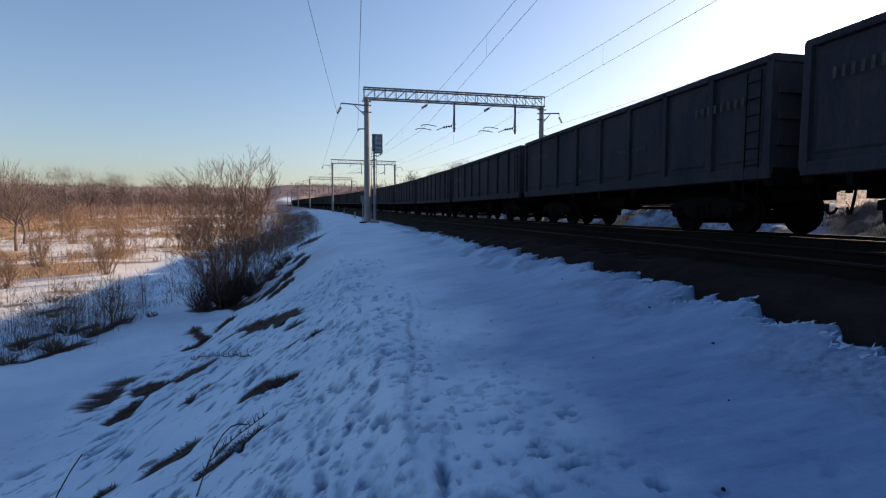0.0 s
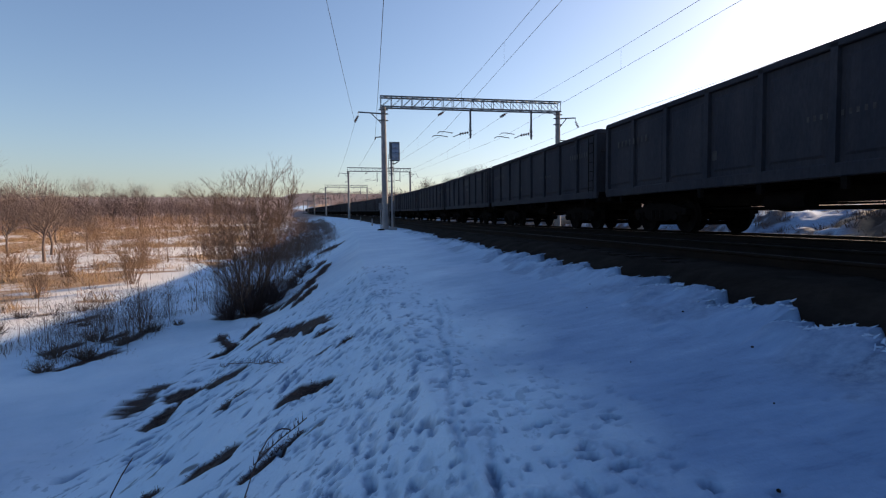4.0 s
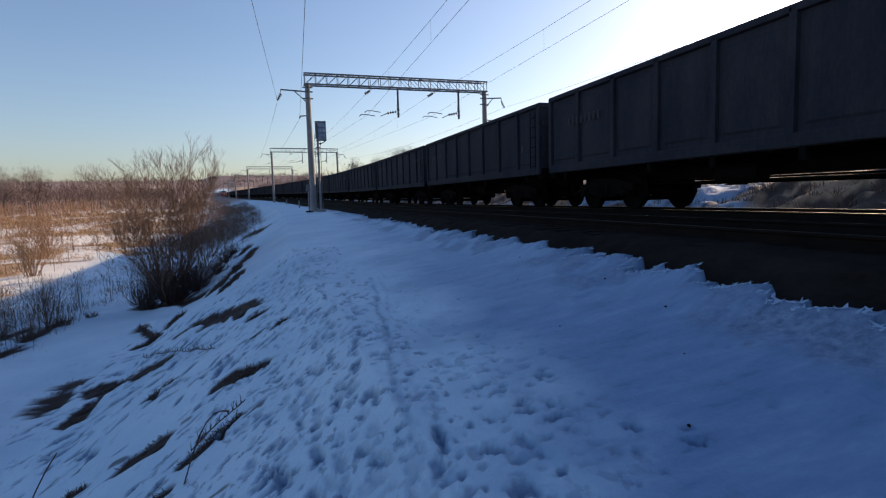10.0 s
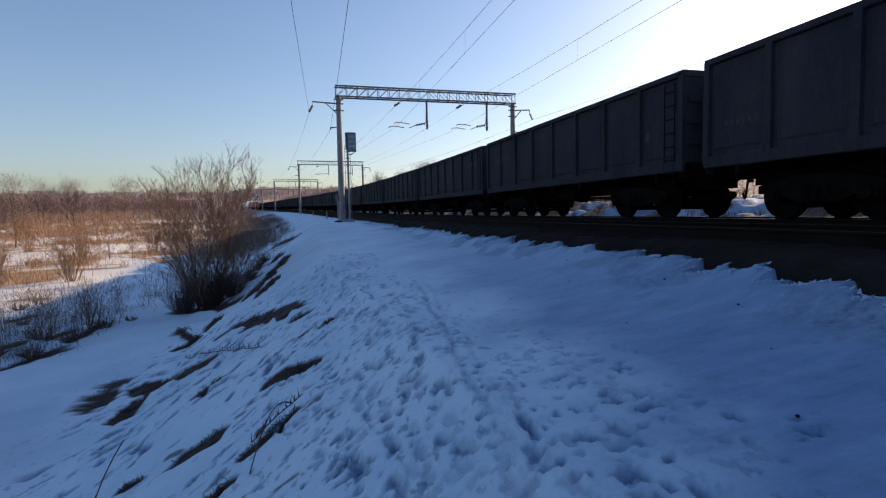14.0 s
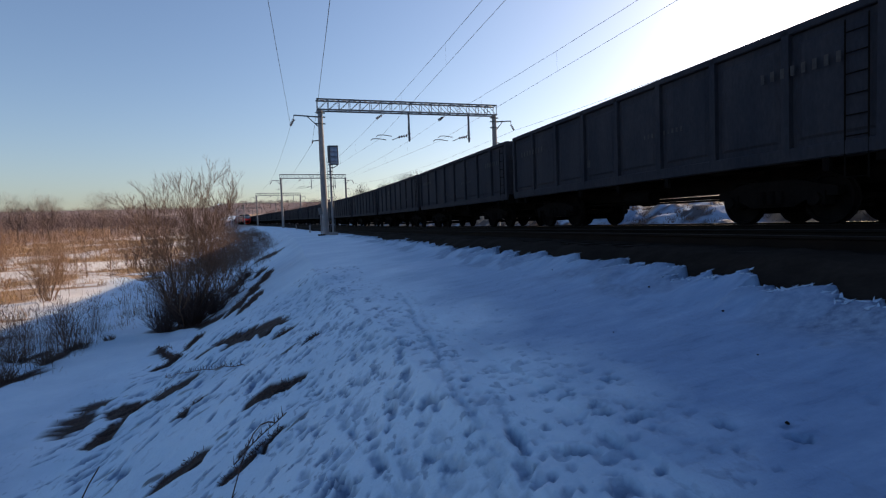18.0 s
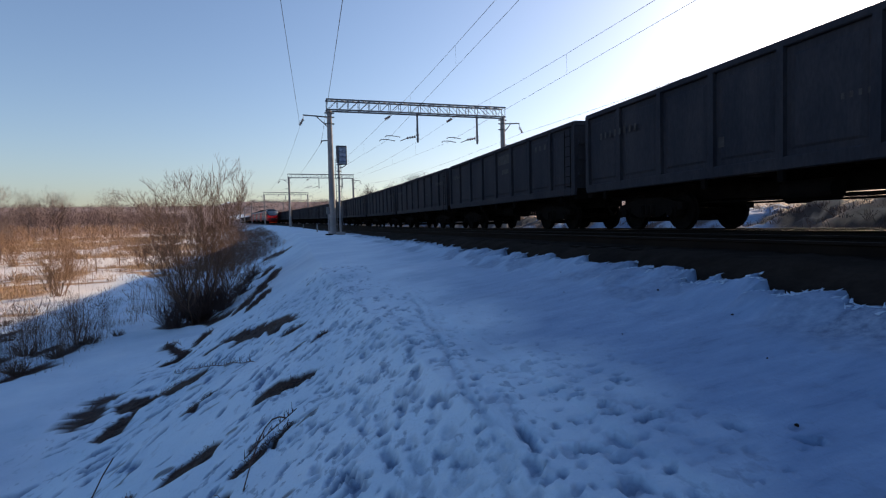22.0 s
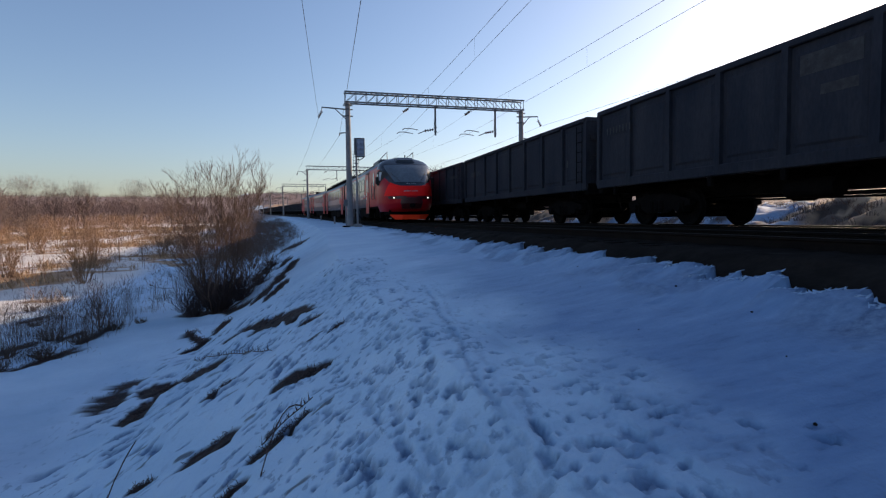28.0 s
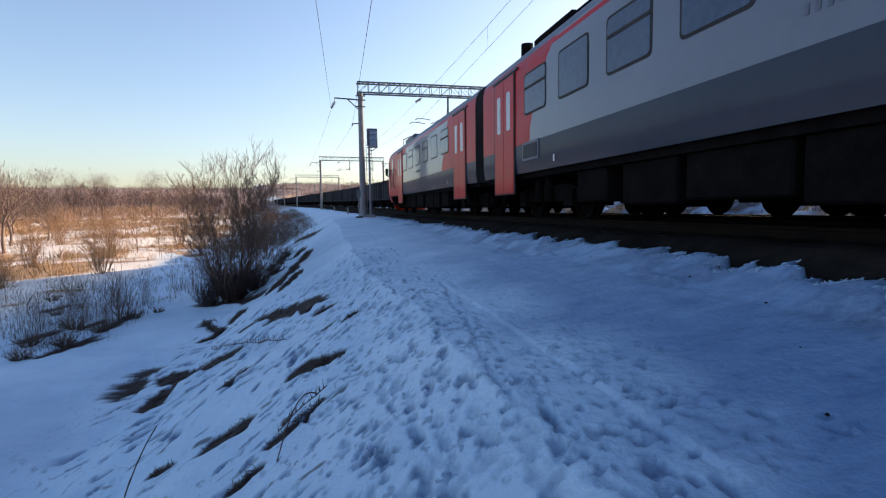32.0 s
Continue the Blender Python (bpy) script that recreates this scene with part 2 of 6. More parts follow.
def ground_build(nt, b):
    """Old snow, bare turf on the bank, dry grass in the field and brush on the far slopes."""
    def attr(name):
        n = nt.nodes.new("ShaderNodeAttribute")
        n.attribute_name = name
        return n.outputs["Fac"]
    v = coords(nt)
    # blue of the sky-lit shade is put into the snow's own colour
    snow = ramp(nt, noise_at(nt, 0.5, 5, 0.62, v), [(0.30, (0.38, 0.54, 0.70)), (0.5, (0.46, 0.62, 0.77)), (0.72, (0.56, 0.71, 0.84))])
    grit = ramp(nt, noise_at(nt, 60.0, 3, 0.7, v), [(0.24, (0.30, 0.30, 0.31)), (0.34, (1, 1, 1))])
    m = nt.nodes.new("ShaderNodeMix")
    m.data_type, m.blend_type = "RGBA", "MULTIPLY"
    m.inputs[0].default_value = 0.5
    nt.links.new(snow, m.inputs[6])
    nt.links.new(grit, m.inputs[7])
    straw = ramp(nt, noise_at(nt, 0.9, 6, 0.7, v), [(0.25, (0.22, 0.135, 0.08)), (0.5, (0.40, 0.26, 0.15)), (0.75, (0.56, 0.40, 0.24))])
    turf = ramp(nt, noise_at(nt, 9.0, 5, 0.7, v), [(0.3, (0.017, 0.0145, 0.016)), (0.7, (0.048, 0.036, 0.034))])
    wood = ramp(nt, noise_at(nt, 0.035, 6, 0.7, v), [(0.25, (0.15, 0.105, 0.095)), (0.6, (0.23, 0.17, 0.155)), (0.8, (0.42, 0.36, 0.34))])
    # blue-grey painted as shade into the prints; also the dirt along the lip
    shade_and_dirt = ramp(nt, noise_at(nt, 12.0, 4, 0.65, v), [(0.3, (0.075, 0.125, 0.225)), (0.7, (0.21, 0.31, 0.46))])
    # small crisp marks trodden into the crust, drawn only as painted shade
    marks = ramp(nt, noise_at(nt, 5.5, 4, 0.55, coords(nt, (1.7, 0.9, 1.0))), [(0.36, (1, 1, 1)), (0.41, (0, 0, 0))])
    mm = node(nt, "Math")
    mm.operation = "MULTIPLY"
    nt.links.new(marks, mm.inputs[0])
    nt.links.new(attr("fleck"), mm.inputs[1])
    # smooth icy strip beside the track; its weaker light is put into this blue
    dim_snow = ramp(nt, noise_at(nt, 2.6, 8, 0.68, coords(nt, (0.6, 2.0, 1.0))), [(0.28, (0.09, 0.165, 0.31)), (0.42, (0.145, 0.25, 0.43)), (0.58, (0.175, 0.29, 0.48)), (0.78, (0.24, 0.37, 0.56))])
    c = mix(nt, attr("dim_snow"), m.outputs[2], dim_snow)
    # warm sunlight on the field snow is put into this creamier colour
    lit_snow = ramp(nt, noise_at(nt, 0.8, 5, 0.6, v), [(0.3, (0.62, 0.60, 0.57)), (0.7, (0.80, 0.78, 0.74))])
    c = mix(nt, attr("lit_snow"), c, lit_snow)
    c = mix(nt, mm.outputs[0], c, shade_and_dirt)
    c = mix(nt, attr("tread"), c, shade_and_dirt)
    c = mix(nt, attr("grass"), c, straw)
    c = mix(nt, attr("wood"), c, wood)
    c = mix(nt, attr("turf"), c, turf)
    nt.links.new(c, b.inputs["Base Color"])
    h = nt.nodes.new("ShaderNodeMath")
    h.operation = "ADD"
    nt.links.new(noise_at(nt, 16.0, 6, 0.62, v), h.inputs[0])
    nt.links.new(noise_at(nt, 3.5, 4, 0.6, v), h.inputs[1])
    bump(nt, b, h.outputs[0], 0.5, 0.035)


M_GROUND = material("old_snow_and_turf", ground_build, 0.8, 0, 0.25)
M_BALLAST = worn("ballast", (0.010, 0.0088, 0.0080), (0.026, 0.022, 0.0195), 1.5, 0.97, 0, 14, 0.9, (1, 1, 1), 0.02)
M_RUST = worn("rusty_steel", (0.007, 0.0055, 0.005), (0.014, 0.0105, 0.0085), 3, 0.9, 0.0, 30, 0.15, (1, 1, 1), 0.1)
M_RAIL = worn("polished_rail", (0.035, 0.033, 0.031), (0.06, 0.057, 0.054), 4, 0.55, 1.0, 40, 0.05)
# near rails: polished too, but their missing gleam is put into the colour
M_RAIL_DIM = worn("dim_rail_head", (0.010, 0.0095, 0.009), (0.02, 0.0185, 0.017), 4, 0.8, 0.0, 40, 0.05, (1, 1, 1), 0.1)
M_CONCRETE = worn("concrete", (0.16, 0.165, 0.175), (0.25, 0.25, 0.255), 2, 0.88, 0, 25, 0.25)
M_STEEL = worn("grey_painted_steel", (0.07, 0.08, 0.095), (0.13, 0.145, 0.16), 2, 0.6, 0.2)
M_WIRE = worn("copper_wire", (0.03, 0.03, 0.03), (0.06, 0.05, 0.045), 2, 0.5, 0.6, 20, 0)
M_GLASSY = worn("porcelain", (0.06, 0.04, 0.035), (0.1, 0.06, 0.05), 5, 0.2, 0, 20, 0)
M_WAGON = worn("wagon_paint", (0.018, 0.0225, 0.034), (0.038, 0.041, 0.051), 1.2, 0.75, 0.0, 18, 0.2, (1, 1, 0.35), 0.10)
M_UNDER = worn("sooty_iron", (0.005, 0.0049, 0.0052), (0.011, 0.0098, 0.0095), 3, 0.85, 0.0, 30, 0.15, (1, 1, 1), 0.02)
M_RED = worn("red_train_paint", (0.37, 0.008, 0.016), (0.44, 0.012, 0.022), 0.8, 0.4, 0, 5, 0.0, stretch=(1, 1, 1), spec=0.1, grain=(0.97, 1.03))
M_LIGHTGREY = worn("light_grey_train_paint", (0.118, 0.138, 0.178), (0.142, 0.162, 0.204), 0.5, 0.36, 0, 5, 0.0, stretch=(1, 1, 1), spec=0.2, grain=(0.97, 1.03))
M_DARKGREY = worn("dark_grey_train_paint", (0.027, 0.040, 0.062), (0.038, 0.052, 0.078), 0.5, 0.5, 0, 5, 0.0, stretch=(1, 1, 1), spec=0.12, grain=(0.97, 1.03))
M_BRIGHTRED = worn("signal_red_band", (0.95, 0.015, 0.012), (0.97, 0.022, 0.018), 0.8, 0.45, 0, 5, 0.0, stretch=(1, 1, 1), spec=0.1, grain=(0.97, 1.03))
M_ORANGE = worn("orange_pilot_paint", (0.88, 0.045, 0.01), (0.92, 0.06, 0.013), 1.5, 0.6, 0, 8, 0.0, stretch=(1, 1, 1), spec=0.1, grain=(0.97, 1.03))
M_TWIG = worn("bush_bark", (0.085, 0.052, 0.036), (0.20, 0.122, 0.078), 3, 0.9)
M_TREE = worn("bare_tree_bark", (0.13, 0.095, 0.082), (0.22, 0.16, 0.135), 2, 0.95)
M_WOODS = worn("far_bare_twigs", (0.125, 0.086, 0.08), (0.20, 0.14, 0.128), 0.05, 0.95, 0, 0.4, 0)
M_BRUSH = worn("brown_brush", (0.22, 0.13, 0.075), (0.36, 0.22, 0.125), 0.3, 0.95, 0, 2.0, 0)
M_GRASS = worn("dry_grass", (0.32, 0.20, 0.10), (0.50, 0.34, 0.18), 0.6, 0.9)
M_WEED = worn("dead_weed", (0.046, 0.029, 0.029), (0.10, 0.064, 0.056), 2, 0.9)
M_PRINT = worn("faded_white_lettering", (0.018, 0.0195, 0.023), (0.05, 0.051, 0.055), 7, 0.85)

M_GLASS = worn("dark_train_glass", (0.038, 0.058, 0.105), (0.055, 0.08, 0.135), 0.7, 0.06, 0, 8, 0.0)
M_RUBBER = worn("black_rubber", (0.012, 0.012, 0.013), (0.025, 0.025, 0.026), 4, 0.75)
M_WHITE = worn("white_sticker", (0.7, 0.7, 0.7), (0.78, 0.78, 0.78), 3, 0.5)
M_STRIPE = worn("pale_door_glass", (0.42, 0.45, 0.48), (0.5, 0.52, 0.55), 1.5, 0.12, 0, 10, 0.0)


for m, coat in ((M_LIGHTGREY, 0.65), (M_DARKGREY, 0.2), (M_RED, 0.16)):
    gloss = m.node_tree.nodes["Principled BSDF"]
    gloss.inputs["Coat Weight"].default_value, gloss.inputs["Coat Roughness"].default_value = coat, 0.06


def lamp_build(nt, b):
    b.inputs["Base Color"].default_value = (0.9, 0.9, 0.85, 1)
    b.inputs["Emission Color"].default_value = (1.0, 0.86, 0.62, 1)
    b.inputs["Emission Strength"].default_value = 1.3


M_LAMP = material("headlight_lens", lamp_build, 0.2)

M_ROOF = worn("train_roof", (0.07, 0.085, 0.12), (0.11, 0.13, 0.175), 1.2, 0.5, 0, 25, 0.05)
M_CABDARK = worn("dark_cab_paint", (0.018, 0.025, 0.036), (0.026, 0.034, 0.047), 1.0, 0.22, 0, 5, 0.0, stretch=(1, 1, 1), spec=0.6, grain=(0.97, 1.03))
M_LAMPBAND = worn("dark_lamp_band", (0.05, 0.008, 0.01), (0.08, 0.012, 0.014), 1.0, 0.35, 0, 20, 0.0)
M_SCREEN = worn("windscreen_glass", (0.085, 0.105, 0.13), (0.125, 0.15, 0.18), 0.8, 0.08, 0, 8, 0.0, spec=0.8)

M_SIGNAL = worn("signal_board", (0.20, 0.26, 0.38), (0.29, 0.35, 0.47), 3, 0.5)
M_SLEEPER = worn("dark_concrete", (0.008, 0.0072, 0.007), (0.018, 0.016, 0.0155), 3, 0.95, 0, 30, 0.15, (1, 1, 1), 0.05)

M_STRAW = worn("grey_dead_weed", (0.075, 0.055, 0.046), (0.16, 0.115, 0.09), 2, 0.9)
# ---- ground ----
def ladder(*spans):
    out = []
    for a, b, step in spans:
        out += list(np.arange(a, b, step))
    return np.array(out + [spans[-1][1]])


# strips where turf and earth show through the snow on the bank: from x, y to x, y, half width
BARE = [(-2.2, 11.0, -0.95, 9.15, 0.25), (-3.0, 13.0, -3.1, 14.6, 0.16), (-0.9, 8.42, -0.72, 8.28, 0.07), (-4.0, 14.4, -3.25, 12.6, 0.10), (-3.2, 12.5, -3.55, 12.3, 0.10), (-3.4, 9.55, -2.5, 9.15, 0.25), (-4.2, 9.4, -4.15, 10.7, 0.2),
        (-3.42, 8.2, -3.35, 8.8, 0.15), (-1.08, 6.0, -0.72, 5.92, 0.12), (-1.84, 5.32, -1.6, 5.42, 0.13), (-1.2, 4.38, -0.8, 4.78, 0.05), (-2.5, 5.56, -2.32, 5.44, 0.05), (-2.5, 31.0, -1.6, 28.8, 0.32), (-3.4, 24.4, -2.5, 25.1, 0.3),
        (-3.65, 20.0, -2.95, 21.4, 0.25), (-4.6, 17.8, -3.0, 16.6, 0.30), (-2.5, 15.4, -1.95, 17.2, 0.22), (-2.0, 17.2, -1.7, 19.0, 0.2), (-1.75, 19.6, -1.6, 21.0, 0.2), (-2.2, 22.0, -2.0, 24.0, 0.22), (-2.0, 14.5, -1.7, 15.8, 0.16), (-1.45, 4.0, -1.3, 4.1, 0.05), (-2.1, 7.1, -1.85, 7.3, 0.05), (-0.5, 6.9, -0.35, 6.95, 0.04), (-7.0, 12.8, -6.6, 14.2, 0.15), (-6.7, 15.2, -6.6, 17.0, 0.14), (-10.0, 19.0, -9.7, 20.0, 0.12), (-8.3, 14.6, -8.0, 15.6, 0.14), (-7.4, 15.6, -7.2, 16.4, 0.12)]


def strip_reach(X, Y, x0, y0, x1, y1, w):
    """Distance from a strip's line, in half widths."""
    dx, dy = x1 - x0, y1 - y0
    k = np.clip(((X - x0) * dx + (Y - y0) * dy) / (dx * dx + dy * dy), 0, 1)
    return np.hypot(X - x0 - k * dx, Y - y0 - k * dy) / w


def make_ground():
    xs = np.concatenate([-np.geomspace(2400, 62, 44), ladder((-60, -12, 0.7), (-12, -4, 0.2), (-4, -2.2, 0.036), (-2.2, 1.6, 0.022), (1.6, 3.0, 0.034), (3.0, 3.75, 0.03), (3.75, 14, 0.45), (14, 26, 0.35), (26, 60, 1.2)), np.geomspace(62, 2400, 44)])
    ys = np.concatenate([-np.geomspace(2400, 42, 24), ladder((-40, -2, 1.2), (-2, 1.2, 0.2), (1.2, 6.0, 0.023), (6.0, 9.0, 0.032), (9.0, 13, 0.06), (13, 40, 0.22), (40, 130, 0.9)), np.geomspace(132, 2600, 64)])
    X, Y = np.meshgrid(xs, ys)
    Z = ground_z(X, Y)
    s, u = along(X, Y)
    d = np.hypot(X, Y)

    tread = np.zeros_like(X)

    def dent(x, y, long, wide, turn, deep, rim):
        """A print pressed into the snow; the deeper, the darker its painted shade."""
        i0, i1 = np.searchsorted(xs, (x - 0.45, x + 0.45))
        j0, j1 = np.searchsorted(ys, (y - 0.45, y + 0.45))
        if i1 <= i0 or j1 <= j0:
            return
        c, q = math.cos(radians(turn)), math.sin(radians(turn))
        px, py = X[j0:j1, i0:i1], Y[j0:j1, i0:i1]
        a, b = px - x, py - y
        across, down = (a * c + b * q) / wide, (-a * q + b * c) / long
        r = np.hypot(across, down) * (1 + 0.22 * wave(px, py, 93, 0.045))
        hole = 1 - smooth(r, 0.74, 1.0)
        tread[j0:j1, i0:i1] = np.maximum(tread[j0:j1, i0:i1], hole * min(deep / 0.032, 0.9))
        Z[j0:j1, i0:i1] += -1.5 * deep * hole * (0.75 + 0.25 * np.clip(across, -1, 1)) + rim * np.exp(-((r - 1.25) / 0.25) ** 2)

    rng = np.random.RandomState(12)
    # walkers' prints on the path, heel behind sole, in ragged rows
    for k in range(330):
        y = 1.2 + 12.5 * rng.rand() ** 1.2
        x = rng.normal(0.0, 0.42)
        t, deep = rng.normal(-6, 16), 0.008 + 0.016 * rng.rand()
        dent(x, y, 0.075 + 0.03 * rng.rand(), 0.035 + 0.012 * rng.rand(), t, deep, 0.006)
        dent(x + 0.15 * math.sin(radians(t)), y - 0.15 * math.cos(radians(t)), 0.045, 0.032, t, deep * 0.9, 0.004)
    for k in range(520):
        y = 1.2 + 8.5 * rng.rand() ** 1.2
        x = rng.normal(-0.1, 0.6)
        dent(x, y, 0.02 + 0.035 * rng.rand(), 0.012 + 0.016 * rng.rand(), rng.normal(-25, 45), 0.008 + 0.018 * rng.rand(), 0.004)
    for k in range(110):
        y = 1.5 + 2.3 * rng.rand()
        x = 0.75 + 0.6 * rng.rand() + 0.15 * rng.normal()
        dent(x, y, 0.025 + 0.03 * rng.rand(), 0.016 + 0.02 * rng.rand(), 90 + rng.normal(0, 20), 0.004 + 0.010 * rng.rand(), 0.001)
    for k in range(230):
        y = 1.6 + 6.0 * rng.rand()
        x = 0.9 + 1.7 * rng.rand()
        dent(x, y, 0.02 + 0.03 * rng.rand(), 0.014 + 0.018 * rng.rand(), 90 + rng.normal(0, 20), 0.003 + 0.008 * rng.rand(), 0.001)
    # hollows thawed into the bank, drawn out up the slope
    for k in range(300):
        x = -0.35 - 3.2 * rng.rand() ** 1.2
        y = 2.2 + 9.5 * rng.rand()
        dent(x, y, 0.05 + 0.10 * rng.rand() ** 1.5, 0.018 + 0.026 * rng.rand(), rng.normal(-55, 20), 0.018 + 0.042 * rng.rand(), 0.006)
    for k in range(110):
        x, y = -1.0 - 3.0 * rng.rand(), 6.0 + 6.5 * rng.rand()
        dent(x, y, 0.10 + 0.14 * rng.rand(), 0.04 + 0.035 * rng.rand(), rng.normal(-50, 25), 0.02 + 0.035 * rng.rand(), 0.01)
    for x, y, t in ((0.90, 2.94, 80), (0.95, 2.78, 70), (1.3, 2.85, 60), (0.98, 2.45, 60), (1.12, 2.3, 70), (0.64, 4.07, 50), (0.59, 4.79, 20), (0.72, 3.85, 60), (1.5, 1.75, 40), (1.35, 2.0, 20), (0.66, 2.18, 60), (0.2, 3.3, 30), (-0.15, 3.0, 10), (0.0, 3.6, -20)):
        dent(x, y, 0.065, 0.034, t, 0.036, 0.003)
    # narrow double rut beside the prints
    for k in range(300):
        y = 1.2 + k * 0.022
        x = 0.02 + 0.118 * y + 0.025 * math.sin(y * 3.1) + 0.012 * rng.normal()
        dent(x, y, 0.06, 0.022, rng.normal(0, 14), (0.003 + 0.006 * rng.rand()) * (rng.rand() < 0.75), 0.002)
        dent(x + 0.13 + 0.012 * rng.normal(), y, 0.05, 0.018, rng.normal(0, 14), (0.002 + 0.005 * rng.rand()) * (rng.rand() < 0.6), 0.001)
    # wind crust and clods
    near = (1 - smooth(d, 12, 26)) * (u < 3.3)
    Z += near * (0.005 * wave(X, Y, 91, 0.08) + 0.012 * wave(X, Y, 92, 0.28) + 0.016 * wave(X, Y, 94, 0.75)) * (1 - 0.7 * smooth(u, 0.7, 1.4))
    turf = np.zeros_like(X)
    for strip in BARE:
        r = strip_reach(X, Y, *strip) * 0.85 + 0.5 * wave(X, Y, 41, 0.13) + 0.35 * wave(X, Y, 42, 0.4) - 0.15
        k = 1 - smooth(r, 0.82, 1.0)
        turf = np.maximum(turf, k)
        Z -= 0.035 * k
    # wisps of grass tips through the snow of the bank
    for k in range(70):
        x, y = rng.uniform(-4.2, -0.5), rng.uniform(3.2, 13.0)
        i0, i1 = np.searchsorted(xs, (x - 0.3, x + 0.3))
        j0, j1 = np.searchsorted(ys, (y - 0.3, y + 0.3))
        px, py = X[j0:j1, i0:i1], Y[j0:j1, i0:i1]
        r = strip_reach(px, py, x, y, x + rng.normal(0.10, 0.05), y + rng.normal(0.05, 0.06), rng.uniform(0.02, 0.045)) + 0.5 * wave(px, py, 45, 0.07)
        turf[j0:j1, i0:i1] = np.maximum(turf[j0:j1, i0:i1], rng.uniform(0.4, 0.9) * (1 - smooth(r, 0.7, 1.1)))
    # dry grass of the field, in drifts with snow between, and brush on the far slopes
    n = 0.50 * wave(X, Y, 51, 7.0) + 0.45 * wave(X, Y, 52, 2.6) + 0.2 * wave(X, Y, 53, 17.0) + 0.35 * wave(X, Y, 54, 0.9)
    grass = smooth(n + np.interp(u, [-60, -22, -15, -9, -5, -3], [0.16, 0.10, 0.02, -0.25, -0.75, -2.0]), -0.06, 0.12)
    grass = np.where(u > 12.5, smooth(n + np.interp(u, [12.5, 20, 60], [-0.1, 0.05, 0.1]), -0.05, 0.15), np.where(u > -3, 0, grass))
    wood = smooth(d + 30 * wave(X, Y, 55, 60), 115, 165) * smooth(wave(X, Y, 56, 120) + 0.4 * wave(X, Y, 57, 40) + 0.62, -0.1, 0.12)
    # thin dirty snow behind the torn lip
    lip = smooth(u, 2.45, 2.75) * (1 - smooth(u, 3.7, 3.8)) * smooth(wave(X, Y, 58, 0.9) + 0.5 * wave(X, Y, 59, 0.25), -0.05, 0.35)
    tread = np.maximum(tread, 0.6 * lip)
    # one larger dark patch by the lip, in the same blue-grey
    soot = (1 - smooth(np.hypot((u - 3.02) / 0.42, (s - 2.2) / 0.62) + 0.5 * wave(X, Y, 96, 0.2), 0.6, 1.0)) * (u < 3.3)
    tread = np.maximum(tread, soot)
    # mask of the dimmer light towards the track, strongest close to the eye
    dim_snow = smooth(u + 0.35 * wave(X, Y, 95, 0.8) + 0.2 * wave(X, Y, 97, 0.22) - 0.07 * (s - 2), 0.25, 1.75) * np.interp(s, [-5, 2, 5, 9, 15, 40], [1.0, 1.0, 0.85, 0.6, 0.4, 0.3]) * (u < 12)
    # the near foot of the left bank is dimmed by colour too
    dim_snow = np.maximum(dim_snow, 0.45 * smooth(-u + 0.5 * wave(X, Y, 98, 1.5), 3.2, 5.0) * (1 - smooth(s, 6, 14)))
    grass = np.where(u < 0, grass * smooth(s, 17.5, 22), grass)
    # snow beyond the tracks: its shaded look is put into the colour
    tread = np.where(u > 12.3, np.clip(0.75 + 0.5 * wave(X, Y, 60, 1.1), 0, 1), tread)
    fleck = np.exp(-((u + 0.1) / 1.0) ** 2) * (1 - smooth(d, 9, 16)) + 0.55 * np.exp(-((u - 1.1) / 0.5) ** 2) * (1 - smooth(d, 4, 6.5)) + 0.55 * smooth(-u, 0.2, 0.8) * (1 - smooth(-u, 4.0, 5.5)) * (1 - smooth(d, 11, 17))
    fleck = np.clip(fleck * (0.6 + 0.6 * wave(X, Y, 75, 0.7)), 0, 0.6)
    m, k = len(ys), len(xs)
    verts = np.stack([X.ravel(), Y.ravel(), Z.ravel()], 1)
    i, j = np.meshgrid(np.arange(k - 1), np.arange(m - 1))
    a = (j * k + i).ravel()
    faces = np.stack([a, a + 1, a + k + 1, a + k], 1)
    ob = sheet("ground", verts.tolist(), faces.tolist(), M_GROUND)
    # the warm mask sets in near the edge of the train's shadow
    for name, v in (("tread", tread), ("fleck", fleck), ("dim_snow", dim_snow), ("lit_snow", smooth(-u + 0.8 * wave(X, Y, 99, 2.0), 8.5, 11.5)), ("turf", np.maximum(turf, 0.9 * smooth(wave(X, Y, 43, 0.8) + 0.7 * wave(X, Y, 44, 0.35), -0.05, 0.2) * (u > 12.5) * (d < 70))), ("grass", grass), ("wood", wood)):
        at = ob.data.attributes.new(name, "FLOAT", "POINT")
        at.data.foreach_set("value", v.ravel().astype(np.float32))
    return tagged(ob, "old snow on a trodden path, bank and grassy field", "ground", kind="structure")


make_ground()


